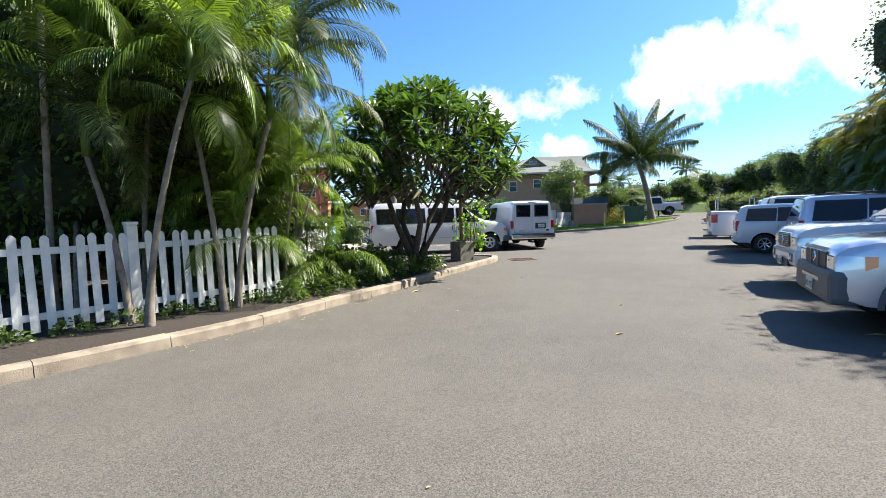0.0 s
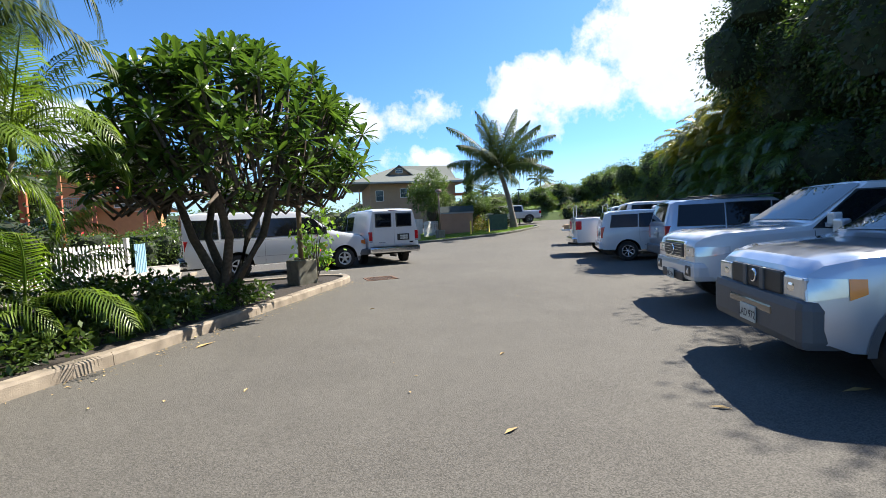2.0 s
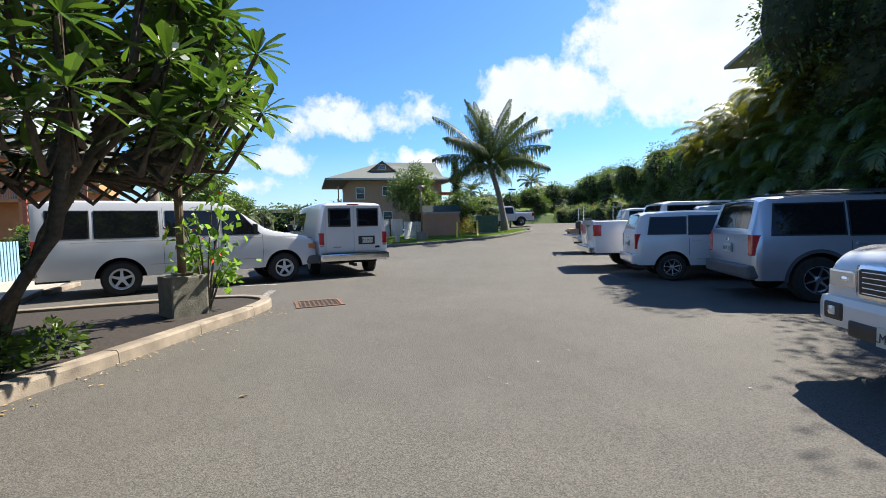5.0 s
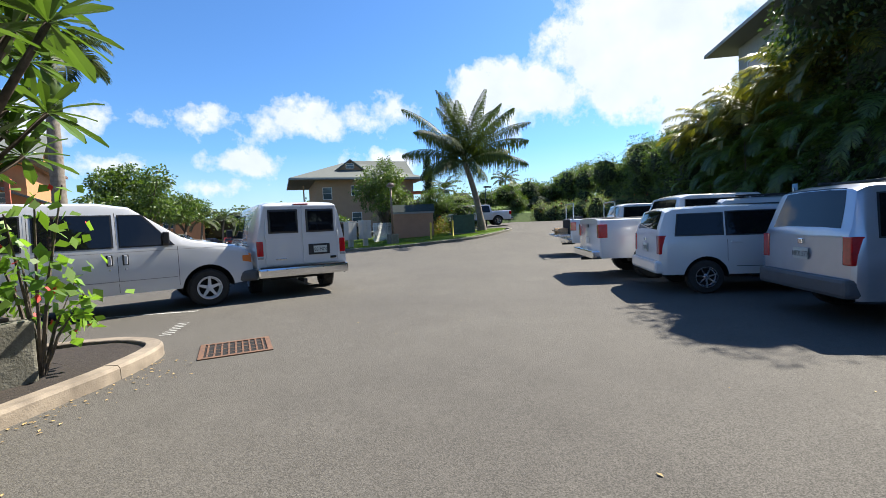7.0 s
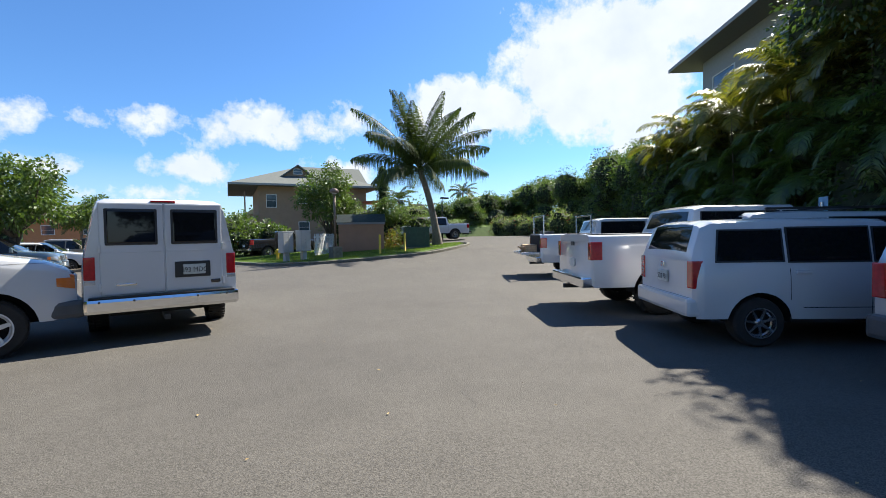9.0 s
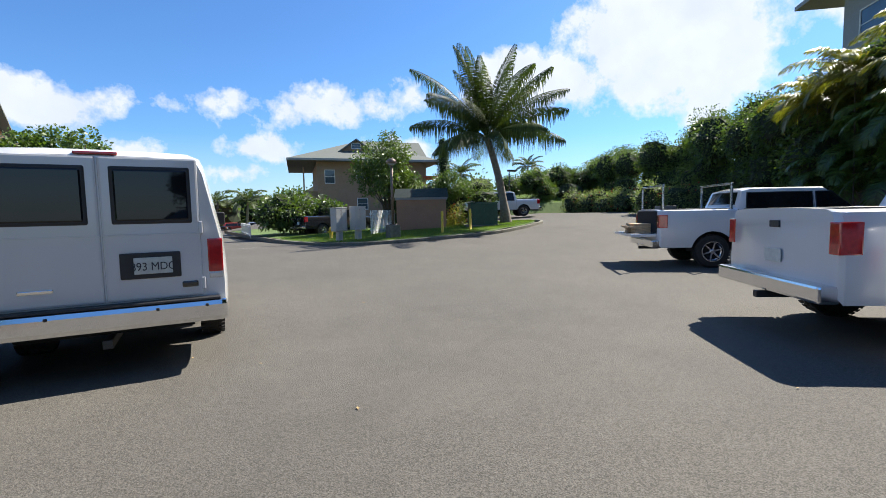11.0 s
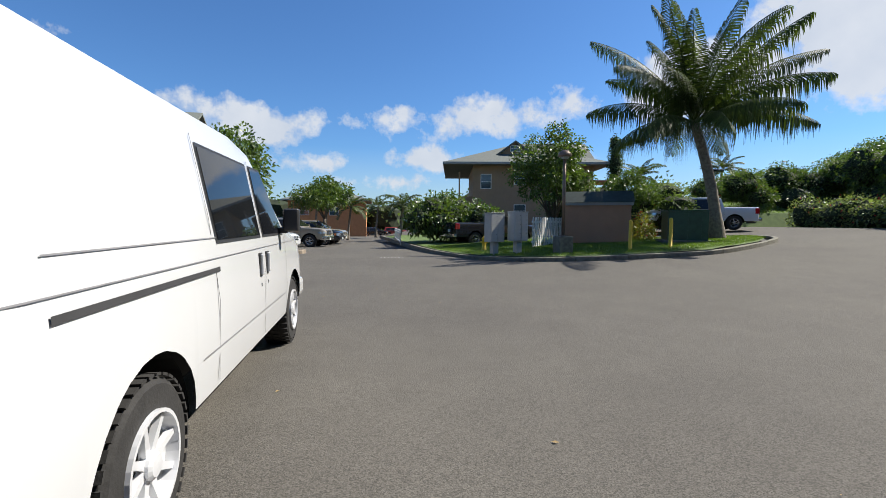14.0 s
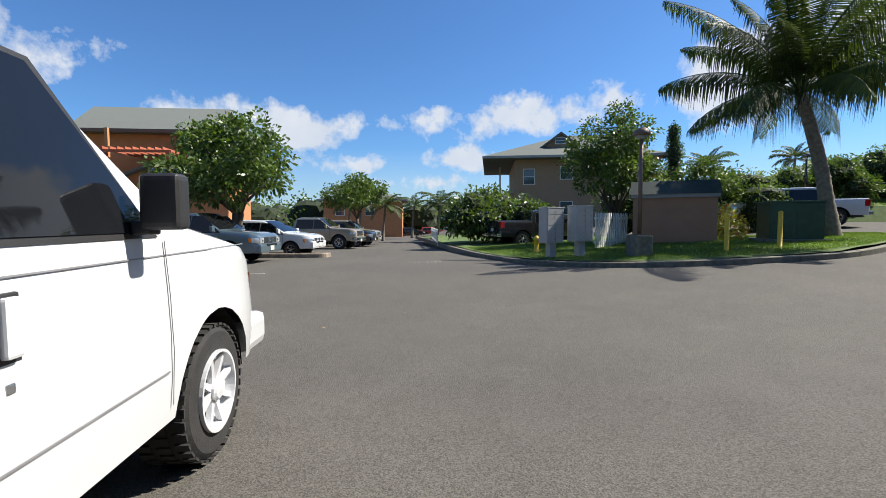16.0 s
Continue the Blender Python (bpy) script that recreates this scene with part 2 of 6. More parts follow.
LUMBER = mat("sawn lumber", (0.45, 0.3, 0.17), 0.8, vary=0.2, scale=10, rnd=0.15)
L_DRY = mat("dry leaves", (0.35, 0.24, 0.1), 0.8, vary=0.3, island=0.3)
FLOWER = mat("white blossoms", (0.8, 0.8, 0.72), 0.6, vary=0.05)
REDFL = mat("red blossoms", (0.6, 0.03, 0.02), 0.6, vary=0.2)


# ---- geometry helpers ----
def mesh_of(name, v, f, material, smooth=False):
    me = bpy.data.meshes.new(name)
    me.from_pydata([tuple(map(float, p)) for p in v], [], [tuple(map(int, q)) for q in f])
    me.materials.append(material)
    if smooth:
        me.polygons.foreach_set("use_smooth", [True] * len(me.polygons))
    me.update()
    return me


def piece(name, v, f, material, parent=None, label="", smooth=False, kind=""):
    ob = new(name, mesh_of(name, v, f, material, smooth))
    ob.parent = parent
    return tagged(ob, label, kind=kind)


def thing(name, label, category, x=0, y=0, z=0, rz=0, group="", kind=""):
    ob = new(name)
    ob.matrix_basis = pose(x, y, z, 0, 0, rz)
    return tagged(ob, label, category, group, kind)


def box(x0, x1, y0, y1, z0, z1):
    v = [(x0, y0, z0), (x1, y0, z0), (x1, y1, z0), (x0, y1, z0), (x0, y0, z1), (x1, y0, z1), (x1, y1, z1), (x0, y1, z1)]
    return v, [(0, 3, 2, 1), (4, 5, 6, 7), (0, 1, 5, 4), (1, 2, 6, 5), (2, 3, 7, 6), (3, 0, 4, 7)]


def bevbox(x0, x1, y0, y1, z0, z1, b=0.01, seg=2):
    """A box with rounded edges."""
    bm = bmesh.new()
    bmesh.ops.create_cube(bm, size=1)
    for q in bm.verts:
        q.co = Vector(((x0 + x1) / 2 + q.co.x * (x1 - x0), (y0 + y1) / 2 + q.co.y * (y1 - y0), (z0 + z1) / 2 + q.co.z * (z1 - z0)))
    bmesh.ops.bevel(bm, geom=bm.edges[:], offset=b, segments=seg, affect="EDGES", profile=0.6)
    bm.verts.index_update()
    v, f = [tuple(q.co) for q in bm.verts], [tuple(q.index for q in p.verts) for p in bm.faces]
    bm.free()
    return v, f


def join(parts):
    V, F = [], []
    for v, f in parts:
        o = len(V)
        V += list(v)
        F += [tuple(i + o for i in q) for q in f]
    return V, F


def tube(path, radii, n=8, cap=True):
    """A round bar along a path, with a radius at each point."""
    V, F = [], []
    path = [Vector(p) for p in path]
    for i, p in enumerate(path):
        d = (path[min(i + 1, len(path) - 1)] - path[max(i - 1, 0)]).normalized()
        a = d.orthogonal().normalized() if abs(d.z) < 0.9 else d.cross(Vector((0, 1, 0))).normalized()
        b = d.cross(a)
        for k in range(n):
            t = 2 * math.pi * k / n
            V.append(tuple(p + (a * math.cos(t) + b * math.sin(t)) * radii[i]))
    for i in range(len(path) - 1):
        for k in range(n):
            F.append((i * n + k, i * n + (k + 1) % n, (i + 1) * n + (k + 1) % n, (i + 1) * n + k))
    if cap:
        F.append(tuple(range(n))[::-1])
        F.append(tuple((len(path) - 1) * n + k for k in range(n)))
    return V, F


def lathe(profile, n=24, axis="z", at=(0, 0, 0), cap=True):
    """A profile of (radius, height) turned round an axis."""
    V, F = [], []
    for r, h in profile:
        for k in range(n):
            t = 2 * math.pi * k / n
            c, s = r * math.cos(t), r * math.sin(t)
            V.append((at[0] + c, at[1] + s, at[2] + h) if axis == "z" else (at[0] + c, at[1] + h, at[2] + s))
    for i in range(len(profile) - 1):
        for k in range(n):
            F.append((i * n + k, i * n + (k + 1) % n, (i + 1) * n + (k + 1) % n, (i + 1) * n + k))
    if cap:
        F.append(tuple(range(n)))
        F.append(tuple((len(profile) - 1) * n + k for k in range(n))[::-1])
    return V, F


def disc_x(r, h, at, n=20):
    """A round plate that faces along x."""
    V, F = lathe([(r, 0), (r * 0.96, h * 0.8), (r * 0.8, h)], n)
    return [(at[0] + z, at[1] + x, at[2] + y) for x, y, z in V], F


def prism(poly, z0, z1):
    n = len(poly)
    V = [(x, y, z0) for x, y in poly] + [(x, y, z1) for x, y in poly]
    return V, [tuple(range(n))[::-1], tuple(range(n, 2 * n))] + [(i, (i + 1) % n, n + (i + 1) % n, n + i) for i in range(n)]


def interp(tab, x):
    return float(np.interp(x, [p[0] for p in tab], [p[1] for p in tab]))


# ---- vehicles: x ahead, y to the left, z up, the origin on the ground under the middle of the rear face ----
def wheel(parent, x, y, r, wd, spokes, rimmat, seed, lugs=False):
    """A tyre with its rim; y beyond 0 is the left side."""
    s = 1 if y > 0 else -1
    ir = r * 0.62
    prof = [(ir, -wd / 2), (r * 0.9, -wd / 2), (r * 0.975, -wd * 0.42), (r, -wd * 0.3), (r, wd * 0.3), (r * 0.975, wd * 0.42), (r * 0.9, wd / 2), (ir, wd / 2)]
    parts = [lathe(prof, 36, "y", cap=False)]
    if lugs:
        for k in range(36):
            a = 2 * math.pi * k / 36
            for j in (-0.36, 0, 0.36):
                v, f = box(-0.022, 0.022, wd * (j - 0.13), wd * (j + 0.13), r - 0.004, r + 0.009)
                a2 = a + (0.05 if j else 0)
                v = [(p[0] * math.cos(a2) + p[2] * math.sin(a2), p[1], -p[0] * math.sin(a2) + p[2] * math.cos(a2)) for p in v]
                parts.append((v, f))
    w = piece("wheel", *parts[0], RUBBER, parent, smooth=False)
    w.matrix_basis = pose(x, y, r)
    if lugs:
        piece("tread", *join(parts[1:]), RUBBER, w, "chunky tread blocks", kind="stuff")
    o = s * wd / 2
    pr = [lathe([(ir, 0), (ir, s * 0.02), (ir * 0.93, s * 0.02), (ir * 0.88, -s * 0.035), (ir * 0.8, -s * 0.05), (ir * 0.78, -s * 0.16)], 32, "y", (0, o, 0), cap=False)]
    for k in range(spokes):
        a = 2 * math.pi * k / spokes + 0.3
        h = 0.3 * ir if spokes <= 5 else 0.19 * ir
        v = []
        for rr, hh, dd in ((ir * 0.15, h, -0.012), (ir * 0.9, h * 0.62, 0.004)):
            for q in (-hh / 2, hh / 2):
                for d in (dd, dd - 0.03):
                    v.append((rr * math.cos(a) - q * math.sin(a), o + s * d, rr * math.sin(a) + q * math.cos(a)))
        pr.append((v, [(0, 2, 6, 4), (1, 5, 7, 3), (0, 4, 5, 1), (2, 3, 7, 6), (4, 6, 7, 5)]))
    pr.append(lathe([(ir * 0.26, -0.02 * s), (ir * 0.26, s * 0.006), (ir * 0.2, s * 0.018), (ir * 0.05, s * 0.02)], 16, "y", (0, o, 0)))
    for k in range(5):
        a = 2 * math.pi * k / 5
        pr.append(lathe([(0.012, 0), (0.012, s * 0.012)], 6, "y", (ir * 0.18 * math.cos(a), o, ir * 0.18 * math.sin(a))))
    piece("rim", *join(pr), rimmat, w, "bright metal rim with spokes")
    piece("brake_drum", *lathe([(ir * 0.9, -0.012), (ir * 0.88, 0.0)], 20, "y", (0, s * (wd / 2 - 0.1), 0)), WELL, w)
    return w


def patch(x0, x1, n, lo, hi, yfun, m=3):
    """A sheet on a flank between two edges; lo and hi give z at x."""
    V, F = [], []
    for i in range(n + 1):
        u = i / n
        for j in range(m + 1):
            xb, zb = lo(u)
            xt, zt = hi(u)
            t = j / m
            x, z = xb + (xt - xb) * t, zb + (zt - zb) * t
            V.append((x, yfun(x, z), z))
    for i in range(n):
        for j in range(m):
            a = i * (m + 1) + j
            F.append((a, a + m + 1, a + m + 2, a + 1))
    return V, F


def vehicle(name, label, spec, x, y, rz, at_front=False, group="parked vehicles"):
    L, W = spec["L"], spec["W"]
    if at_front:
        x, y = x - L * math.cos(radians(rz)), y - L * math.sin(radians(rz))
    top_thing = thing(name, label, spec.get("cat", "car"), x, y, 0, rz, group)
    r, (xr, xf) = spec["r"], spec["axles"]
    ra = r + spec.get("gap", 0.07)
    top, belt, sill = spec["top"], spec["belt"], spec["sill"]
    tum, rr = spec.get("tumble", 0.28), spec.get("round", 0.1)
    nose, tail = spec.get("nose", 0.18), spec.get("tail", 0.08)

    def hw(u):
        d = min(u / tail, 1)
        e = min((L - u) / (nose * 3), 1)
        return W / 2 * (1 - spec.get("tuck", 0.06) * (1 - d) ** 2 - 0.13 * (1 - e) ** 2.6)

    def side(u, z):
        b = min(interp(belt, u), interp(top, u) - 0.05)
        w = hw(u)
        if z > b:
            return w * 0.985 - tum * (z - b)
        t = (z - 0.3) / max(b - 0.3, 0.1)
        return w * (0.965 + 0.035 * math.sin(math.pi * min(max(t, 0), 1) ** 0.8) + 0.02 * min(max(t, 0), 1))

    xs = set([0, 0.02, 0.05, L, L - 0.03, L - 0.08])
    for a in (xr, xf):
        xs |= {a + ra * math.cos(math.pi * k / 14) for k in range(15)} | {a - ra - 0.002, a + ra + 0.002}
    xs |= {p[0] for p in top} | {p[0] for p in belt} | {L * k / 34 for k in range(35)}
    xs = sorted(q for q in xs if 0 <= q <= L)
    xs = [q for i, q in enumerate(xs) if i == 0 or q - xs[i - 1] > 0.0015]
    V, F = [], []
    sec = 9
    for u in xs:
        zt, b = interp(top, u), 0
        b = min(interp(belt, u), zt - 0.05)
        z0 = sill
        if u > L - nose or u < 0.05:
            z0 = sill + 0.05
        for a in (xr, xf):
            if abs(u - a) <= ra:
                z0 = max(z0, r + math.sqrt(max(ra * ra - (u - a) ** 2, 0)))
        b = max(b, z0 + 0.03)
        zt = max(zt, b + 0.03)
        q = min(rr, (zt - b) * 0.8)
        rows = []
        for t in (0, 0.25, 0.5, 0.75, 1):
            z = z0 + (b - z0) * t
            rows.append((side(u, z), z))
        ys = side(u, zt - q)
        rows += [(ys, zt - q), (ys - q * 0.3, zt - q * 0.3), (ys - q, zt), (ys * 0.45, zt + 0.015)]
        for s in (1, -1):
            V += [(u, s * yy, z) for yy, z in rows]
    for i in range(len(xs) - 1):
        for s in (0, 1):
            o, p = i * 2 * sec + s * sec, (i + 1) * 2 * sec + s * sec
            for j in range(sec - 1):
                F.append((o + j, p + j, p + j + 1, o + j + 1) if s else (o + j, o + j + 1, p + j + 1, p + j))
        o, p = i * 2 * sec, (i + 1) * 2 * sec
        F.append((o + sec - 1, o + 2 * sec - 1, p + 2 * sec - 1, p + sec - 1))
    for o in (0, (len(xs) - 1) * 2 * sec):
        for j in range(sec - 1):
            F.append((o + j, o + sec + j, o + sec + j + 1, o + j + 1))
    body = piece("body", V, F, spec["paint"], top_thing, smooth=True)
    body.data.set_sharp_from_angle(angle=radians(32))
    # underbody and wheel housings
    uv = [box(0.12, L - 0.25, -W / 2 + 0.32, W / 2 - 0.32, sill - 0.03, sill + 0.45)]
    for a in (xr, xf):
        uv.append(box(a - ra + 0.01, a + ra - 0.01, -W / 2 + 0.3, W / 2 - 0.3, sill, r + ra + 0.02))
    uv.append(box(0.15, L - 0.3, -W / 2 + 0.07, W / 2 - 0.07, sill + 0.03, sill + 0.05)) if not spec.get("lifted") else None
    for a in (xr, xf):
        for s in (1, -1):
            n = 14
            vv = []
            for k in range(n + 1):
                t = math.pi * k / n
                for yy in (W / 2 * 0.955, W / 2 - 0.34):
                    vv.append((a + (ra + 0.003) * math.cos(t), s * yy, r + (ra + 0.003) * math.sin(t)))
            uv.append((vv, [(2 * k, 2 * k + 1, 2 * k + 3, 2 * k + 2) for k in range(n)]))
    # the flat pan would hide the wheels: it is cut short at the arches
    uv = [q for q in uv if q]
    uv = [uv[0], uv[1], uv[2]] + [q for q in uv[3:] if len(q[1]) != 6]
    piece("underbody", *join(uv), WELL, top_thing, "black underbody and wheel housings")
    wd = spec.get("tyre", 0.24)
    for a in (xr, xf):
        for s in (1, -1):
            wheel(top_thing, a, s * (W / 2 - wd / 2 - spec.get("inset", 0.015)), r, wd, spec.get("spokes", 6), spec.get("rim", ALLOY), 0, spec.get("lugs", False))
    E = 0.005
    if "arch" in spec:
        for c0 in (xr, xf):
            for s in (1, -1):
                vv = []
                for k in range(21):
                    t = math.pi * (k - 1) / 18 if 0 < k < 20 else (-0.1 if k == 0 else math.pi + 0.1)
                    for q in (ra - 0.004, ra + 0.055):
                        px, pz = c0 + q * math.cos(t), r + q * math.sin(t)
                        vv.append((px, s * (side(min(px, L - 0.02), pz) + 0.012), pz))
                piece("fender_flare", vv, [(2 * k, 2 * k + 1, 2 * k + 3, 2 * k + 2) for k in range(20)], spec["arch"], top_thing, "dark wheel arch trim", smooth=True)
    for a, b, zl, zh, mt, nm, lbl in spec.get("corner_lamps", []):
        for s in (1, -1):
            v, f = patch(0, 1, 8, lambda t: (a + (b - a) * t, zl + 0.05 * (1 - t)), lambda t: (a + (b - a) * t, zh), lambda u, z: s * (side(u, z) + 0.008))
            piece(nm, v, f, mt, top_thing, lbl, smooth=True)

    def flank(nm, a, b, at, bt, zl, zh, material, off, sides=(1, -1), lbl="", par=None):
        for s in sides:
            v, f = patch(0, 1, 8, lambda t: (a + (b - a) * t, zl), lambda t: (at + (bt - at) * t, zh), lambda u, z: s * (side(u, z) + off))
            piece(nm, v, f, material, par or top_thing, lbl, smooth=True)

    for w in spec.get("windows", []):
        a, b, at, bt, zl, zh = w
        flank("window_seal", a - 0.025, b + 0.025, at - 0.025, bt + 0.025, zl - 0.025, zh + 0.02, PLASTIC, E, lbl="black rubber window seal")
        flank("side_window", a, b, at, bt, zl, zh, GLASS, E * 2, lbl="dark tinted side window")
    for sx in spec.get("seams", []):
        a, zl, zh = sx
        flank("door_gap", a - 0.004, a + 0.004, a - 0.004, a + 0.004, zl, zh, SEAM, 0.009, lbl="dark gap between the doors")
    for ln in spec.get("lines", []):
        a, b, z, h, mt = ln
        flank("side_moulding", a, b, a, b, z, z + h, mt, 0.006)
    for hx, hz in spec.get("handles", []):
        for s in (1, -1):
            yy = side(hx, hz)
            if spec.get("upright_handles"):
                lo, hi = sorted((s * (yy - 0.01), s * (yy + 0.006)))
                cup = piece("door_handle", *bevbox(hx - 0.05, hx + 0.05, lo, hi, hz - 0.12, hz + 0.08, 0.006), PLASTIC, top_thing, "black recessed door handle")
                lo, hi = sorted((s * (yy + 0.004), s * (yy + 0.03)))
                piece("grip", *bevbox(hx - 0.025, hx + 0.03, lo, hi, hz - 0.1, hz + 0.07, 0.01), spec["paint"], cup, "white handle grip")
                piece("lock", *bevbox(hx - 0.016, hx + 0.016, lo, s * (yy + 0.012) if s > 0 else hi, hz - 0.2, hz - 0.168, 0.006), ALLOY, cup, "round metal door lock") if s > 0 else piece("lock", *bevbox(hx - 0.016, hx + 0.016, -yy - 0.012, -yy + 0.004, hz - 0.2, hz - 0.168, 0.006), ALLOY, cup, "round metal door lock")
                continue
            v, f = bevbox(hx - 0.09, hx + 0.09, s * yy - 0.012, s * yy + 0.035 * s if s > 0 else s * yy + 0.012, hz - 0.02, hz + 0.02, 0.008) if s > 0 else bevbox(hx - 0.09, hx + 0.09, s * yy - 0.035, s * yy + 0.012, hz - 0.02, hz + 0.02, 0.008)
            piece("door_handle", v, f, spec.get("handle_mat", spec["paint"]), top_thing, "door handle")
    # windshield and rear glass on the roofline
    for nm, key, lbl in (("windshield", "shield", "sloping glass windshield"), ("rear_window", "back", "dark rear window")):
        if key in spec:
            a, b, inset = spec[key]
            n, m2 = 8, 8
            vv, ff = [], []
            for i in range(n + 1):
                u = a + (b - a) * i / n
                zt = interp(top, u)
                q = min(rr, (zt - min(interp(belt, u), zt - 0.05)) * 0.8)
                ww = side(u, zt - q) - q - inset + 0.03
                for j in range(m2 + 1):
                    c = -1 + 2 * j / m2
                    vv.append((u, c * ww, zt + 0.012 + 0.015 * min(1, (1 - abs(c)) * 2)))
            for i in range(n):
                for j in range(m2):
                    o = i * (m2 + 1) + j
                    ff.append((o, o + m2 + 1, o + m2 + 2, o + 1))
            piece(nm, vv, ff, GLASS, top_thing, lbl, smooth=True)
    for bx in spec.get("boxes", []):
        nm, d, bev, mt, lbl = bx
        piece(nm, *bevbox(*d, bev), mt, top_thing, lbl)
    for nm, r0, h0, at, mt, lbl in spec.get("discs", []):
        piece(nm, *disc_x(r0, h0, at), mt, top_thing, lbl)
    if "mirror" in spec:
        mx, mz, mt = spec["mirror"]
        for s in (1, -1):
            yy = side(mx, mz) * s
            a, b = sorted((yy + s * 0.06, yy + s * 0.22))
            mm = piece("mirror", *join([bevbox(mx - 0.045, mx + 0.06, a, b, mz - 0.06, mz + spec.get("mirror_h", 0.13), 0.03, 3),
                                        bevbox(mx - 0.03, mx + 0.05, min(yy - 0.02, yy + s * 0.1), max(yy - 0.02, yy + s * 0.1), mz - 0.08, mz - 0.02, 0.01)]), mt, top_thing, "door mirror")
    for pl in spec.get("plates", []):
        px, py, pz, face, text = pl
        p0 = piece("licence_plate", *bevbox(px - 0.006, px + 0.006, py - 0.152, py + 0.152, pz - 0.076, pz + 0.076, 0.004), PLATE, top_thing, "licence plate with dark figures")
        if text:
            write(text, p0, px + face * 0.009, py, pz - 0.01, face, 0.105)
    return top_thing


def write(text, parent, x, y, z, face, size, material=None):
    cu = bpy.data.curves.new("text", "FONT")
    cu.body, cu.size, cu.align_x, cu.align_y, cu.extrude = text, size, "CENTER", "CENTER", 0.0005
    t = bpy.data.objects.new("text", cu)
    me = bpy.data.meshes.new_from_object(t)
    bpy.data.objects.remove(t)
    me.materials.clear()
    me.materials.append(material or INK)
    ob = new("lettering", me)
    ob.parent = parent
    ob.matrix_basis = pose(x, y, z, 90, 0, 90 if face > 0 else -90) @ Matrix.Diagonal((0.85, 1, 1, 1))
    return ob


def rear_lamp(z0, z1, y0, y1, x0=-0.012, x1=0.16, m=None):
    out = []
    for s in (1, -1):
        a, b = sorted((s * y0, s * y1))
        out.append(("tail_lamp", (x0, x1, a, b, z0, z1), 0.015, m or REDL, "red tail lamp"))
    return out


def front_lamp(L, z0, z1, y0, y1, dx=0.1, amber=True, fx=0.35):
    out = []
    for s in (1, -1):
        a, b = sorted((s * y0, s * y1))
        out.append(("headlight", (L - 0.15, L + 0.012, a, b, z0, z1), 0.02, LENS, "clear headlight"))
        c, d = sorted((s * (y0 + 0.06), s * (y0 + 0.17)))
        out.append(("headlight_bulb", (L - 0.05, L + 0.018, c, d, z0 + 0.05, z1 - 0.05), 0.025, CHROME, "bright reflector bowl"))
        if amber:
            a, b = sorted((s * y1, s * (y1 + 0.09)))
            out.append(("turn_lamp", (L - 0.24, L - 0.02, *sorted((s * y1, s * (y1 + 0.07))), z0, z1), 0.015, AMBER, "amber turn lamp"))
    return out


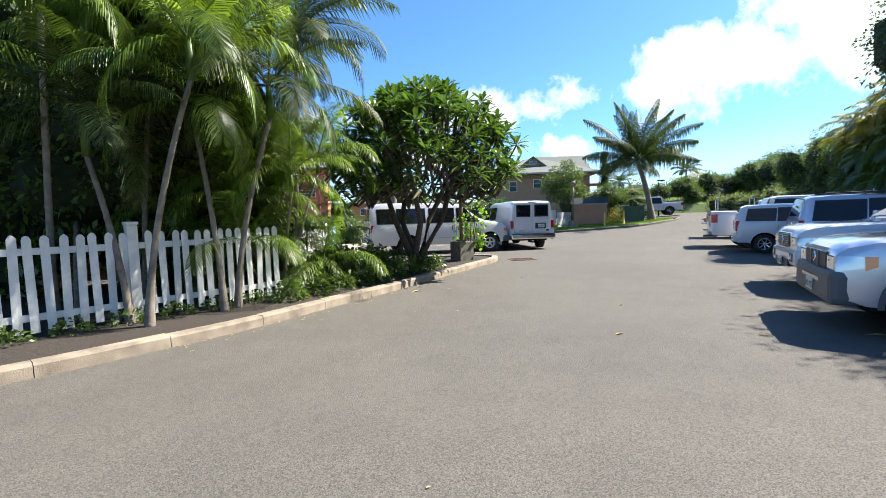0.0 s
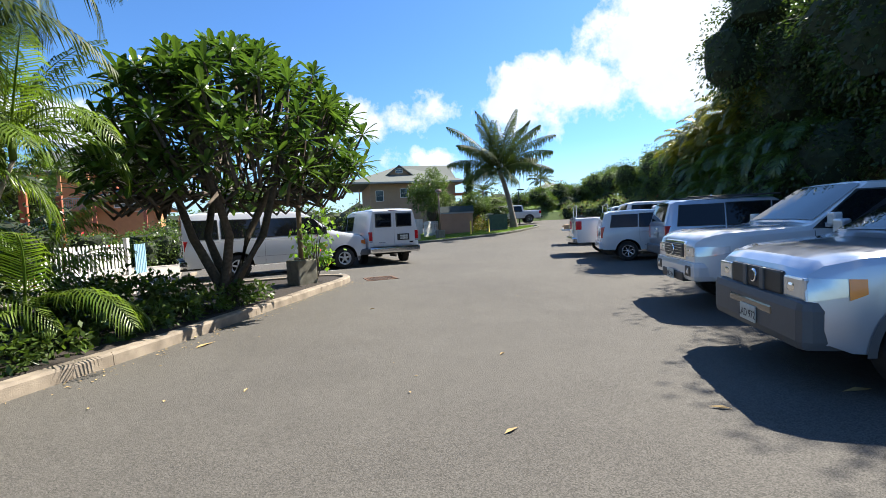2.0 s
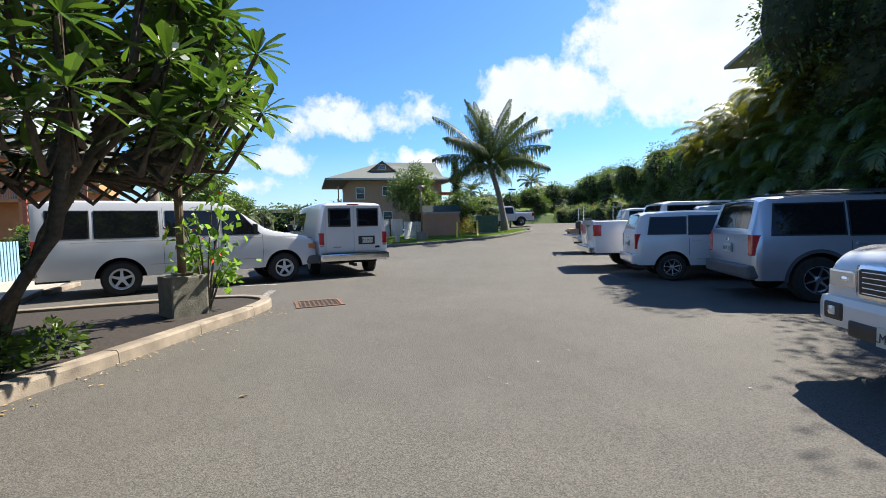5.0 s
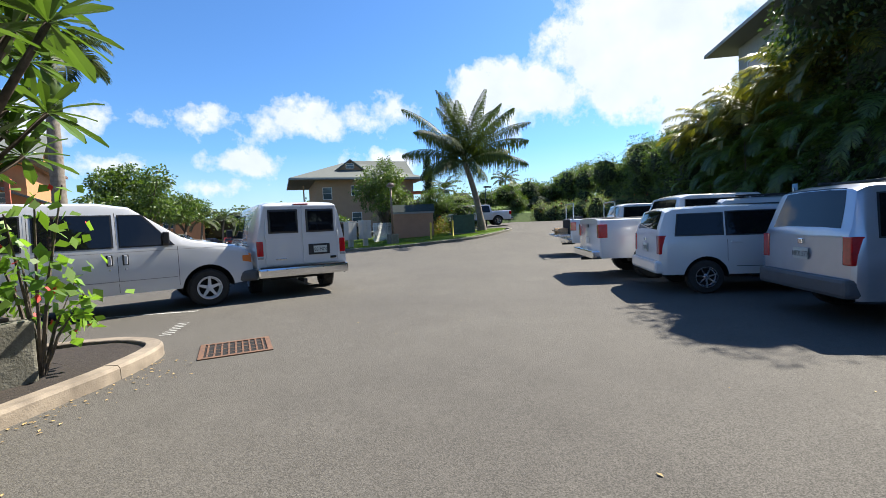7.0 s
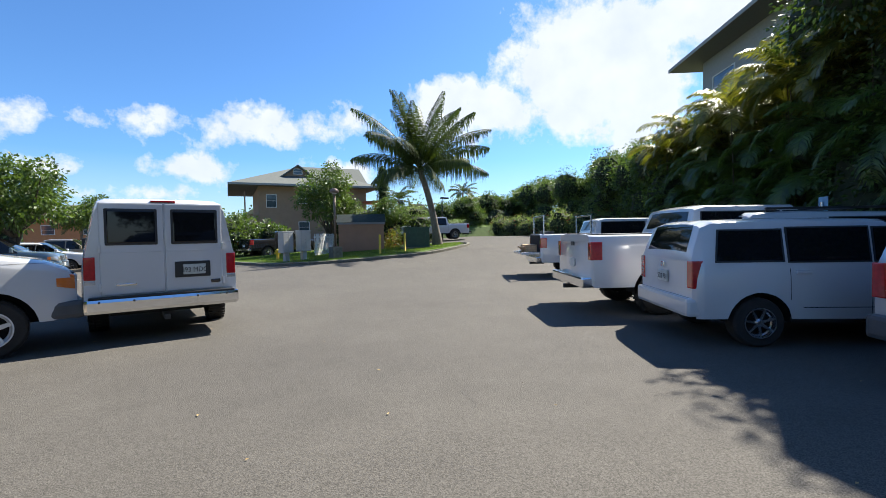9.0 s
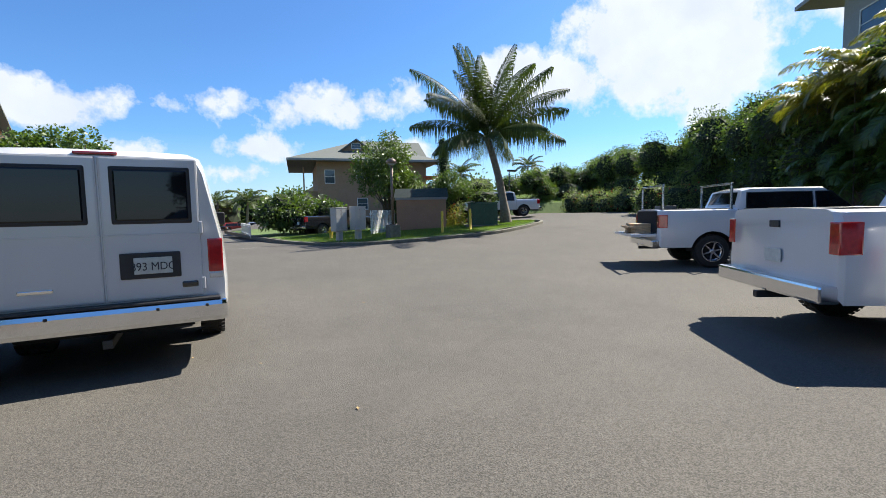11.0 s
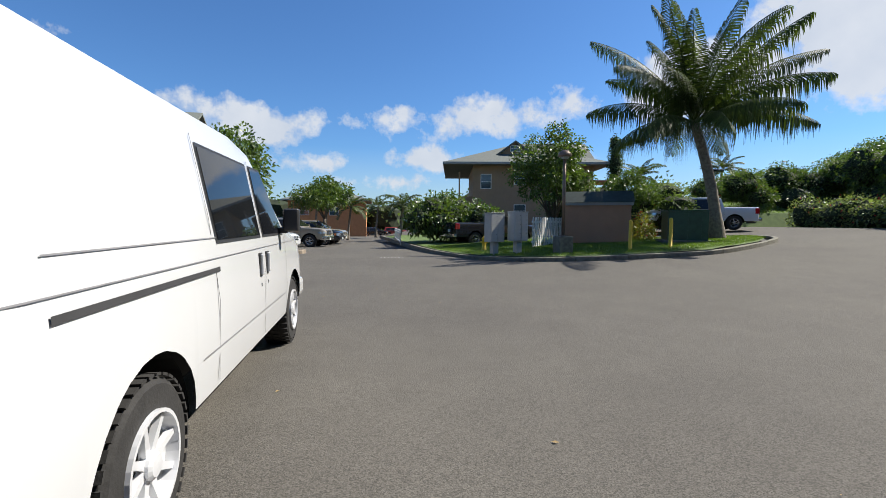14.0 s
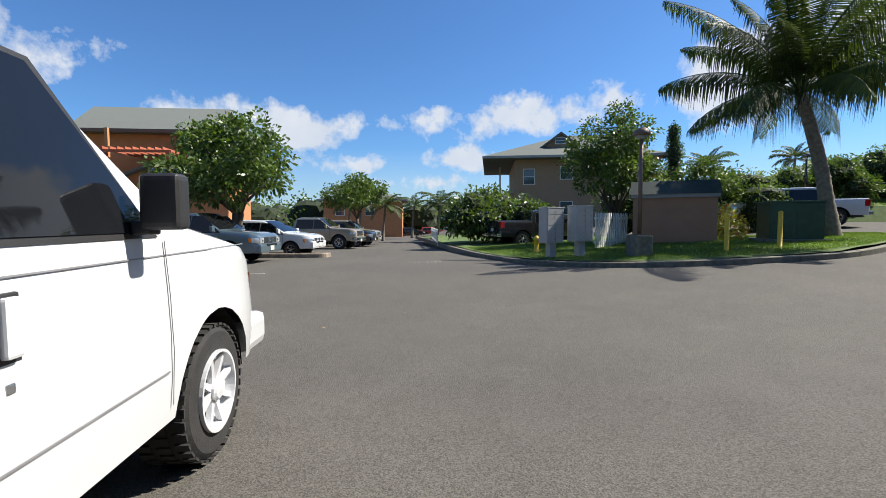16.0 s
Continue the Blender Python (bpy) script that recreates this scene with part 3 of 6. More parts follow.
def van_spec(L, text, new_face):
    ov = L - 5.4
    xr = 1.02 + ov
    xf = xr + 3.5
    wn = [(xf - 1.42, xf - 0.58, xf - 1.42, xf - 1.08, 1.3, 1.86), (xf - 2.6, xf - 1.55, xf - 2.6, xf - 1.55, 1.3, 1.86)]
    if not new_face:
        wn += [(1.05, xf - 2.78, 1.05, xf - 2.78, 1.3, 1.86), (0.25, 0.93, 0.25, 0.93, 1.3, 1.86)]
    bx = []
    for s in (1, -1):
        a, b = sorted((s * 0.006, s * 0.78))
        c, d = sorted((s * 0.1, s * 0.7))
        bx += [("rear_door", (-0.02, 0.05, a, b, 0.7, 2.01), 0.02, CARW, "white rear door"), ("window_seal", (-0.026, 0.02, *sorted((s * 0.08, s * 0.72)), 1.4, 1.93), 0.022, PLASTIC, "black rubber window seal"), ("rear_window", (-0.03, 0.02, c, d, 1.42, 1.91), 0.028, GLASS, "dark tinted rear window"), ("door_crease", (-0.024, 0.0, a, b, 1.3, 1.312), 0.003, CARW, "pressed crease"),
               ("hinge", (-0.04, 0.01, *sorted((s * 0.765, s * 0.8)), 1.3, 1.42), 0.008, CARW, ""), ("hinge", (-0.04, 0.01, *sorted((s * 0.765, s * 0.8)), 0.76, 0.88), 0.008, CARW, "")]
    bx += rear_lamp(0.92, 1.25, 0.83, 0.965, -0.006, 0.13) + [("reverse_lamp", (-0.006, 0.1, *sorted((s * 0.835, s * 0.96)), 0.86, 0.918), 0.01, LENS, "clear reverse lamp") for s in (1, -1)]
    bx += [("rear_bumper", (-0.16, 0.1, -0.98, 0.98, 0.46, 0.67), 0.05, CHROME, "bright chrome rear bumper"), ("bumper_step", (-0.13, 0.04, -0.92, 0.92, 0.668, 0.688), 0.008, PLASTIC, "black tread on the bumper"),
           ("plate_frame", (-0.036, 0.0, -0.6, -0.12, 0.9, 1.14), 0.012, PLASTIC, "black plate recess"), ("badge", (-0.032, 0.0, -0.74, -0.6, 0.79, 0.85), 0.016, BLACKP, "oval maker's badge"),
           ("badge", (-0.028, 0.0, 0.36, 0.6, 0.83, 0.86), 0.006, CHROME, "chrome model badge"), ("stop_lamp", (-0.01, 0.06, -0.16, 0.16, 2.025, 2.05), 0.008, REDL, "high red stop lamp")]
    bx += [("bumper_bolt", (-0.168, -0.15, q - 0.014, q + 0.014, 0.61, 0.638), 0.008, PLASTIC, "bolt head") for q in (-0.8, -0.4, 0.4, 0.8)]
    # the front
    bx += [("grille", (L - 0.13, L + 0.01, -0.5, 0.5, 0.78, 1.04), 0.02, PLASTIC, "black front grille"), ("front_bumper", (L - 0.34, L + 0.09, -0.98, 0.98, 0.42, 0.66), 0.06, CARW if new_face else GREYPL, "front bumper")]
    bx += front_lamp(L, 0.8, 1.02, 0.52, 0.8, 0.1)
    bx += [("tow_hitch", (-0.1, 0.5, -0.04, 0.04, 0.3, 0.38), 0.01, PLASTIC, "black tow hitch")]
    return dict(cat="van", upright_handles=True, corner_lamps=[(L - 0.22, L - 0.02, 0.82, 0.98, AMBER, "turn_lamp", "orange turn lamp")], L=L, W=2.01, r=0.375, axles=(xr, xf), gap=0.1, sill=0.42, paint=CARW, tumble=0.2, round=0.13, nose=0.2, tail=0.45, spokes=8 if new_face else 5, rim=BRIGHT, lugs=True, tyre=0.265,
                top=[(0, 2.0), (0.08, 2.06), (0.5, 2.1), (xf - 1.75, 2.1), (xf - 1.25, 2.02), (xf - 0.42, 1.42), (xf - 0.2, 1.34), (L - 0.3, 1.2), (L - 0.08, 1.1), (L, 0.95)],
                belt=[(0, 1.25), (xf - 0.5, 1.25), (L - 0.25, 1.06), (L, 0.85)], windows=wn, shield=(xf - 1.24, xf - 0.44, 0.03),
                tuck=0.045, seams=[(xf - 0.52, 0.5, 1.26), (xf - 1.48, 0.46, 1.92), (xf - 2.68, 0.46, 1.92)],
                lines=[(0.1, L - 0.3, 1.19, 0.006, CREASE_SHADE), (xr + 0.55, xf - 0.55, 0.66, 0.01, CREASE_SHADE)] + ([(xf - 4.1, xf - 2.62, 1.11, 0.028, SEAM), (xf - 4.1, xf - 2.62, 1.31, 0.006, CREASE_SHADE)] if new_face else []),
                handles=[(xf - 1.36, 1.07), (xf - 1.6, 1.07)], handle_mat=PLASTIC, mirror=(xf - 0.72, 1.37, PLASTIC), mirror_h=0.17, boxes=bx,
                plates=[(-0.042, -0.38, 1.02, -1, text)])


def suv_spec(L, W, H, r, xr, xf, paint, hood=1.05, lower=None, rack=True, text=None, slope=0.9, spokes=6, ftext=None, rear_slant=0.25, roof0=0.35, amber=True, cat="car"):
    bz = hood - 0.02
    xs = xf - 0.25
    q = slope
    wn = [(xs - 1.0, xs - 0.02, xs - 0.95, xs - q + 0.28, bz + 0.02, H - 0.14), (xs - 2.0, xs - 1.07, xs - 1.97, xs - 1.02, bz + 0.02, H - 0.13)]
    if xs - 2.1 > 0.7:
        wn.append((rear_slant * 0.6 + 0.2, xs - 2.08, rear_slant + 0.22, xs - 2.05, bz + 0.03, H - 0.15))
    bx = rear_lamp(bz - 0.32, bz + 0.03, W / 2 - 0.17, W / 2 - 0.02, -0.012, 0.2)
    bx += [("rear_bumper", (-0.08, 0.25, -W / 2 + 0.02, W / 2 - 0.02, 0.38, 0.62), 0.05, lower or paint, "rear bumper"), ("front_bumper", (L - 0.3, L + 0.06, -W / 2 + 0.07, W / 2 - 0.07, 0.35, 0.75 if lower else 0.66), 0.08, lower or paint, "front bumper"), ("air_intake", (L - 0.05, L + 0.066, -0.42, 0.42, 0.56, 0.64), 0.02, BLACKP, "black intake slot"),
           ("grille", (L - 0.12, L + 0.015, -0.48, 0.48, hood - 0.38, hood - 0.18), 0.02, PLASTIC, "black front grille"), ("grille_bar", (L - 0.02, L + 0.03, -0.2, -0.13, hood - 0.38, hood - 0.18), 0.01, lower or paint, "grille bar"), ("grille_bar", (L - 0.02, L + 0.03, 0.13, 0.2, hood - 0.38, hood - 0.18), 0.01, lower or paint, "grille bar"),
           ("badge", (-0.03, 0.0, -0.05, 0.05, bz - 0.09, bz - 0.02), 0.01, CHROME, "maker's badge")]
    bx += front_lamp(L, hood - 0.38, hood - 0.2, 0.5, W / 2 * 0.87 - 0.01, 0.05, False)
    if rack:
        for s in (1, -1):
            bx.append(("roof_rail", (0.6, L * 0.6, *sorted((s * (W / 2 - 0.32), s * (W / 2 - 0.27))), H + 0.03, H + 0.07), 0.015, PLASTIC, "black roof rail"))
        for u in (0.75, 1.4, 2.1):
            bx.append(("roof_bar", (u, u + 0.05, -W / 2 + 0.29, W / 2 - 0.29, H + 0.02, H + 0.055), 0.012, PLASTIC, "black roof rack bar"))
    lamps = [(L - 0.23, L - 0.01, hood - 0.38, hood - 0.2, LENS, 'headlight', 'clear wrapped headlight'), (L - 0.34, L - 0.235, hood - 0.36, hood - 0.2, AMBER, 'turn_lamp', 'amber turn lamp')]
    pl = [(-0.02, 0, bz - 0.22, -1, text)]
    pl.append((L + 0.07, 0, 0.5, 1, ftext))
    return dict(cat=cat, corner_lamps=lamps, **({'arch': lower} if lower else {}), discs=[("badge", 0.065, 0.014, (L + 0.018, 0, hood - 0.27), CHROME, "round maker's badge"), ("badge_centre", 0.048, 0.003, (L + 0.0325, 0, hood - 0.27), PLASTIC, "dark badge centre")], L=L, W=W, r=r, axles=(xr, xf), sill=0.36, paint=paint, tumble=0.3, round=0.1, nose=0.2, tail=0.14, spokes=spokes,
                top=[(0, bz + 0.05), (rear_slant * 0.3, bz + 0.2), (rear_slant, H - 0.08), (roof0, H - 0.02), (1.2, H), (xs - q, H - 0.03), (xs, hood + 0.06), (xs + 0.12, hood + 0.03), (L - 0.35, hood - 0.03), (L - 0.12, hood - 0.08), (L - 0.03, hood - 0.15), (L, hood - 0.24)],
                belt=[(0, bz), (xs, bz), (L - 0.3, hood - 0.12), (L, hood - 0.3)], windows=wn, shield=(xs - q + 0.04, xs - 0.03, 0.02), back=(0.02, rear_slant + 0.01, 0.12),
                seams=[(xs - 0.05, 0.45, bz), (xs - 1.05, 0.42, H - 0.12), (xs - 2.0, 0.6, H - 0.14)], lines=[(xr + 0.5, xf - 0.5, 0.5, 0.01, SEAM)], handles=[(xs - 0.9, bz - 0.12), (xs - 1.85, bz - 0.12)],
                mirror=(xs - 0.2, bz + 0.1, paint), mirror_h=0.12, boxes=bx, plates=pl)


def pickup_spec(L, W, H, r, paint, hood=1.2, bed=1.7, text=None, ftext=None, front="plain", spokes=6, rail=None, open_gate=False, rackbar=False):
    xr, xf = bed * 0.62 + 0.15, L - 0.95
    rail = rail or hood + 0.12
    cb = bed + 0.05
    bz = hood - 0.02
    xs = xf - 0.5
    wn = [(xs - 0.95, xs - 0.02, xs - 0.93, xs - 0.62, bz + 0.05, H - 0.13), (cb + 0.16, xs - 1.05, cb + 0.24, xs - 1.03, bz + 0.05, H - 0.13)]
    bx = rear_lamp(bz - 0.22, bz + 0.1, W / 2 - 0.14, W / 2 + 0.004, -0.012, 0.2)
    if front == "off-road":
        bx += [("grille", (L - 0.2, L + 0.02, -0.5, 0.5, hood - 0.42, hood - 0.13), 0.05, CHROME, "bright grille surround"), ("grille", (L - 0.1, L + 0.035, -0.44, 0.44, hood - 0.385, hood - 0.165), 0.03, PLASTIC, "dark mesh grille"),
                              ("front_bumper", (L - 0.34, L + 0.05, -W / 2 + 0.05, W / 2 - 0.05, 0.45, 0.74), 0.08, paint, "white front bumper"), ("air_intake", (L - 0.1, L + 0.065, -0.5, 0.5, 0.42, 0.56), 0.03, PLASTIC, "black lower intake")]
        for s in (1, -1):
            bx.append(("fog_lamp", (L - 0.12, L + 0.06, *sorted((s * 0.56, s * 0.8)), 0.52, 0.68), 0.03, PLASTIC, "black fog lamp bezel"))
            bx.append(("fog_lamp", (L + 0.0, L + 0.07, *sorted((s * 0.64, s * 0.74)), 0.56, 0.65), 0.03, LENS, "round fog lamp"))
            for k in range(5):
                bx.append(("grille_bar", (L + 0.035, L + 0.042, *sorted((0.0, s * 0.38)), hood - 0.365 + k * 0.042, hood - 0.357 + k * 0.042), 0.002, CHROME, "grille bar"))
    else:
        bx += [("grille", (L - 0.12, L + 0.02, -0.5, 0.5, hood - 0.4, hood - 0.12), 0.02, PLASTIC, "black front grille"), ("front_bumper", (L - 0.3, L + 0.08, -W / 2 + 0.04, W / 2 - 0.04, 0.45, 0.7), 0.05, CHROME, "chrome front bumper")]
    bx += front_lamp(L, hood - 0.35, hood - 0.2, 0.5, W / 2 * 0.87 - 0.01, 0.1, False)
    bx += [("rear_bumper", (-0.16, 0.05, -W / 2 + 0.03, W / 2 - 0.03, 0.5, 0.68), 0.03, CHROME, "chrome rear bumper"), ("tow_hitch", (-0.2, 0.3, -0.04, 0.04, 0.4, 0.48), 0.01, PLASTIC, "black tow hitch"),
           ("gate_handle", (-0.02, 0.0, -0.09, 0.09, rail - 0.2, rail - 0.12), 0.01, PLASTIC, "black tailgate handle") if not rackbar else ("hitch_ball", (-0.24, -0.2, -0.03, 0.03, 0.48, 0.54), 0.02, CHROME, "hitch ball"), ("bed_floor", (0.08, bed - 0.02, -W / 2 + 0.16, W / 2 - 0.16, rail - 0.002, rail + 0.018), 0.004, PLASTIC, "black bed cover")]
    if rackbar:
        # flat black panel on a closed rear: the open bed's shade as colour
        bx += [("bed_opening", (-0.014, 0.0, -W / 2 + 0.16, W / 2 - 0.16, 0.84, rail - 0.03), 0.004, WELL, "dark opening of the bed"), ("tailgate", (-0.62, -0.02, -W / 2 + 0.14, W / 2 - 0.14, 0.76, 0.83), 0.015, paint, "white tailgate folded down flat"),
               ("bed_liner", (-0.6, -0.03, -W / 2 + 0.18, W / 2 - 0.18, 0.831, 0.838), 0.003, ALLOY, "grey metal tailgate liner"), ("toolbox", (0.1, 0.5, -0.7, -0.3, rail + 0.02, rail + 0.1), 0.01, GREYPL, "low tool tray")]
        for u in (0.1, bed - 0.1):
            for s in (1, -1):
                bx.append(("ladder_rack_post", (u, u + 0.05, *sorted((s * (W / 2 - 0.12), s * (W / 2 - 0.17))), rail, H + 0.1), 0.01, ALLOY, "metal ladder rack post"))
            bx.append(("ladder_rack_bar", (u, u + 0.05, -W / 2 + 0.1, W / 2 - 0.1, H + 0.08, H + 0.13), 0.01, ALLOY, "metal ladder rack bar"))
    return dict(cat="pickup truck", corner_lamps=[(L - 0.42, L - 0.01, hood - 0.35, hood - 0.2, LENS, "headlight", "clear wrapped headlight")], **({"arch": PLASTIC} if front == "off-road" else {}), discs=[("badge", 0.075, 0.014, (L + 0.044, 0, hood - 0.27), CHROME, "round maker's badge"), ("badge_centre", 0.055, 0.003, (L + 0.0585, 0, hood - 0.27), GREYPL, "badge centre")], L=L, W=W, r=r, axles=(xr, xf), sill=0.5, gap=0.09, paint=paint, tumble=0.26, round=0.09, nose=0.2, tail=0.06, spokes=spokes, lugs=True, tyre=0.26,
                top=[(0, rail), (bed, rail), (bed + 0.03, rail + 0.02), (cb + 0.12, H - 0.06), (cb + 0.35, H), (xs - 0.75, H - 0.01), (xs, hood + 0.08), (xs + 0.1, hood + 0.05), (L - 0.35, hood), (L - 0.12, hood - 0.05), (L - 0.03, hood - 0.12), (L, hood - 0.2)],
                belt=[(0, bz), (xs, bz), (L - 0.25, hood - 0.1), (L, hood - 0.28)], windows=wn, shield=(xs - 0.7, xs - 0.04, 0.02), back=(cb + 0.0, cb + 0.1, 0.12),
                seams=[(xs - 0.02, 0.6, bz), (xs - 1.0, 0.56, H - 0.12), (cb, 0.56, rail)], lines=[], handles=[(xs - 0.88, bz - 0.12), (xs - 1.15 - 0.6, bz - 0.12)],
                mirror=(xs - 0.2, bz + 0.12, paint), mirror_h=0.12, boxes=bx, plates=[(-0.02 if not text else -0.175, 0.0 if not text else 0.3, 0.6 if text else bz - 0.3, -1, text), (L + 0.085, 0, 0.5, 1, ftext)])


# ---- plants ----
def leaves(rng, centres, normals, length, width, droop=0.25, bend=True):
    """Leaves as bent blades of two quads. centres: n x 3; normals: n x 3 directions in which they point."""
    n = len(centres)
    c = np.asarray(centres, float)
    d = np.asarray(normals, float)
    d = d / (np.linalg.norm(d, axis=1, keepdims=True) + 1e-9)
    r = rng.normal(size=(n, 3))
    s = np.cross(d, r)
    s = s / (np.linalg.norm(s, axis=1, keepdims=True) + 1e-9)
    L = length * rng.uniform(0.7, 1.25, (n, 1))
    w = width * rng.uniform(0.8, 1.2, (n, 1))
    mid, tip = c + d * L * 0.5, c + d * L
    tip[:, 2] -= (L * droop)[:, 0]
    mid[:, 2] -= (L * droop * 0.2)[:, 0]
    V = np.stack([c, mid + s * w / 2, tip, mid - s * w / 2], 1).reshape(-1, 3)
    F = np.arange(4 * n).reshape(n, 4)
    return V, F


def cloud_mesh(name, V, F, material):
    me = bpy.data.meshes.new(name)
    V, F = np.asarray(V, np.float32), np.asarray(F, np.int32)
    me.vertices.add(len(V))
    me.vertices.foreach_set("co", V.ravel())
    me.loops.add(F.size)
    me.loops.foreach_set("vertex_index", F.ravel())
    me.polygons.add(len(F))
    me.polygons.foreach_set("loop_start", np.arange(0, F.size, F.shape[1], dtype=np.int32))
    me.polygons.foreach_set("loop_total", np.full(len(F), F.shape[1], np.int32))
    me.materials.append(material)
    me.update(calc_edges=True)
    return me


def cat_np(parts):
    V, F, o = [], [], 0
    for v, f in parts:
        V.append(np.asarray(v, float))
        F.append(np.asarray(f) + o)
        o += len(v)
    return np.concatenate(V), np.concatenate(F)


def crown_points(rng, n, blobs, shell=0.55):
    """Points and outward directions in a union of uneven clumps: (x, y, z, rx, ry, rz)."""
    b = np.array(blobs, float)
    w = (b[:, 3] * b[:, 4] * b[:, 5]) ** (2 / 3)
    k = rng.choice(len(b), n, p=w / w.sum())
    d = rng.normal(size=(n, 3))
    d /= np.linalg.norm(d, axis=1, keepdims=True)
    rad = rng.uniform(shell, 1.0, (n, 1)) * (1 + 0.12 * np.sin(d[:, :1] * 7 + k[:, None]) + 0.1 * np.sin(d[:, 2:] * 9 + 2 * k[:, None]))
    return b[k, :3] + d * rad * b[k, 3:], d


def clumps(rng, box6, n, size):
    x0, x1, y0, y1, z0, z1 = box6
    return [(rng.uniform(x0, x1), rng.uniform(y0, y1), rng.uniform(z0, z1), size * rng.uniform(0.7, 1.3), size * rng.uniform(0.7, 1.3), size * rng.uniform(0.6, 1.1)) for _ in range(n)]


def tree(name, label, x, y, h, spread, trunk_r, clear, material, n=5000, leaf=(0.14, 0.07), seed=1, group="trees", limbs=6, flowers=0, stems=1, z=0.0):
    """A tapered, forking trunk with limbs under an uneven crown of leaves."""
    rng = np.random.default_rng(seed)
    t = thing(name, label, "tree", x, y, z, 0, group)
    parts, blobs = [], []
    for s in range(stems):
        a0 = rng.uniform(0, 6.28)
        lean = 0.25 * (stems > 1) + 0.05
        top = (lean * math.cos(a0) * clear, lean * math.sin(a0) * clear, clear)
        parts.append(tube([(0.1 * s, 0, -0.1), (top[0] * 0.4, top[1] * 0.4, clear * 0.5), top], [trunk_r * 1.3, trunk_r, trunk_r * 0.8], 9))
        for k in range(limbs):
            a = a0 + 6.28 * k / limbs + rng.uniform(-0.4, 0.4)
            rr = spread * rng.uniform(0.35, 0.75)
            zt = clear + (h - clear) * rng.uniform(0.3, 0.8)
            e = (top[0] + rr * math.cos(a), top[1] + rr * math.sin(a), zt)
            m = (top[0] + rr * 0.4 * math.cos(a + 0.3), top[1] + rr * 0.4 * math.sin(a + 0.3), clear + (zt - clear) * 0.45)
            parts.append(tube([top, m, e], [trunk_r * 0.6, trunk_r * 0.4, trunk_r * 0.12], 6))
            q = spread * rng.uniform(0.3, 0.48)
            blobs.append((*e, q, q, q * 0.75))
    piece("trunk", *join(parts), BARK, t, "brown forking trunk and limbs", smooth=True)
    q = spread * 0.5
    blobs += [(0, 0, clear + (h - clear) * 0.6, q, q, (h - clear) * 0.38), (0, 0, h - q * 0.5, q * 0.6, q * 0.6, q * 0.5)]
    P, D = crown_points(rng, n, blobs, 0.45)
    D = D + rng.normal(size=D.shape) * 0.7
    V, F = leaves(rng, P, D, *leaf)
    c = new("crown", cloud_mesh("crown", V, F, material))
    c.parent = t
    tagged(c, "uneven crown of green leaves")
    if flowers:
        P, D = crown_points(rng, flowers, blobs, 0.95)
        c = new("blossoms", cloud_mesh("blossoms", *cat_np([leaves(rng, P, rng.normal(size=P.shape), 0.09, 0.08, 0)]), FLOWER))
        c.parent = t
        tagged(c, "white blossoms")
    return t


def frond(rng, length, n, leaflet, width, arch, droop, vee=0.5, hang=0.0):
    """One feather frond along +x from the origin: quads of rachis and leaflets, as arrays."""
    s = np.linspace(0, 1, 12)
    ang = arch - droop * s ** 1.3
    dx, dz = np.cos(ang), np.sin(ang)
    X, Z = np.concatenate([[0], np.cumsum(dx[:-1])]) * length / 11, np.concatenate([[0], np.cumsum(dz[:-1])]) * length / 11
    V, F = [], []
    for i in range(12):
        w = 0.02 * (1.2 - s[i]) * max(length / 2.5, 0.6)
        V += [(X[i], w, Z[i]), (X[i], -w, Z[i]), (X[i], 0, Z[i] - w * 1.5)]
    for i in range(11):
        a = 3 * i
        F += [(a, a + 1, a + 4, a + 3), (a + 1, a + 2, a + 5, a + 4), (a + 2, a, a + 3, a + 5)]
    V, F = np.array(V), np.array(F)
    u = np.repeat(np.linspace(0.14, 1.0, n), 2)
    sg = np.tile([1.0, -1.0], n)
    px, pz = np.interp(u, s, X), np.interp(u, s, Z)
    a = np.interp(u, s, ang)
    ll = leaflet * np.sin(np.pi * np.clip(0.12 + 0.86 * u, 0, 1)) ** 0.6 * rng.uniform(0.85, 1.15, 2 * n)
    fwd = 0.55 + 0.6 * u
    d = np.stack([np.cos(a) * fwd - np.sin(a) * vee * 0.2, sg * 1.0, np.sin(a) * fwd + vee * rng.uniform(0.4, 1.2, 2 * n)], 1)
    d /= np.linalg.norm(d, axis=1, keepdims=True)
    p = np.stack([px, sg * 0.01, pz], 1)
    side = np.stack([np.cos(a), 0 * a, np.sin(a)], 1) * width / 2
    m = p + d * (ll * 0.55)[:, None]
    m[:, 2] -= ll * (0.06 + 0.22 * hang)
    t = p + d * (ll * 0.9)[:, None]
    t[:, 2] -= ll * rng.uniform(0.25, 0.55, 2 * n) * (1 + 1.1 * hang)
    t[:, :2] -= (t - p)[:, :2] * 0.35 * hang
    LV = np.stack([p - side * 0.5, p + side * 0.5, m + side, m - side, t + side * 0.15, t - side * 0.15], 1).reshape(-1, 3)
    o = np.arange(2 * n)[:, None] * 6
    LF = np.concatenate([o + [0, 1, 2, 3], o + [3, 2, 4, 5]])
    return np.concatenate([V, LV]), np.concatenate([F, LF + len(V)])


def turned(V, yaw, at, roll=0.0):
    c, s, cr, sr = math.cos(yaw), math.sin(yaw), math.cos(roll), math.sin(roll)
    y, z = V[:, 1] * cr - V[:, 2] * sr, V[:, 1] * sr + V[:, 2] * cr
    return np.stack([V[:, 0] * c - y * s + at[0], V[:, 0] * s + y * c + at[1], z + at[2]], 1)


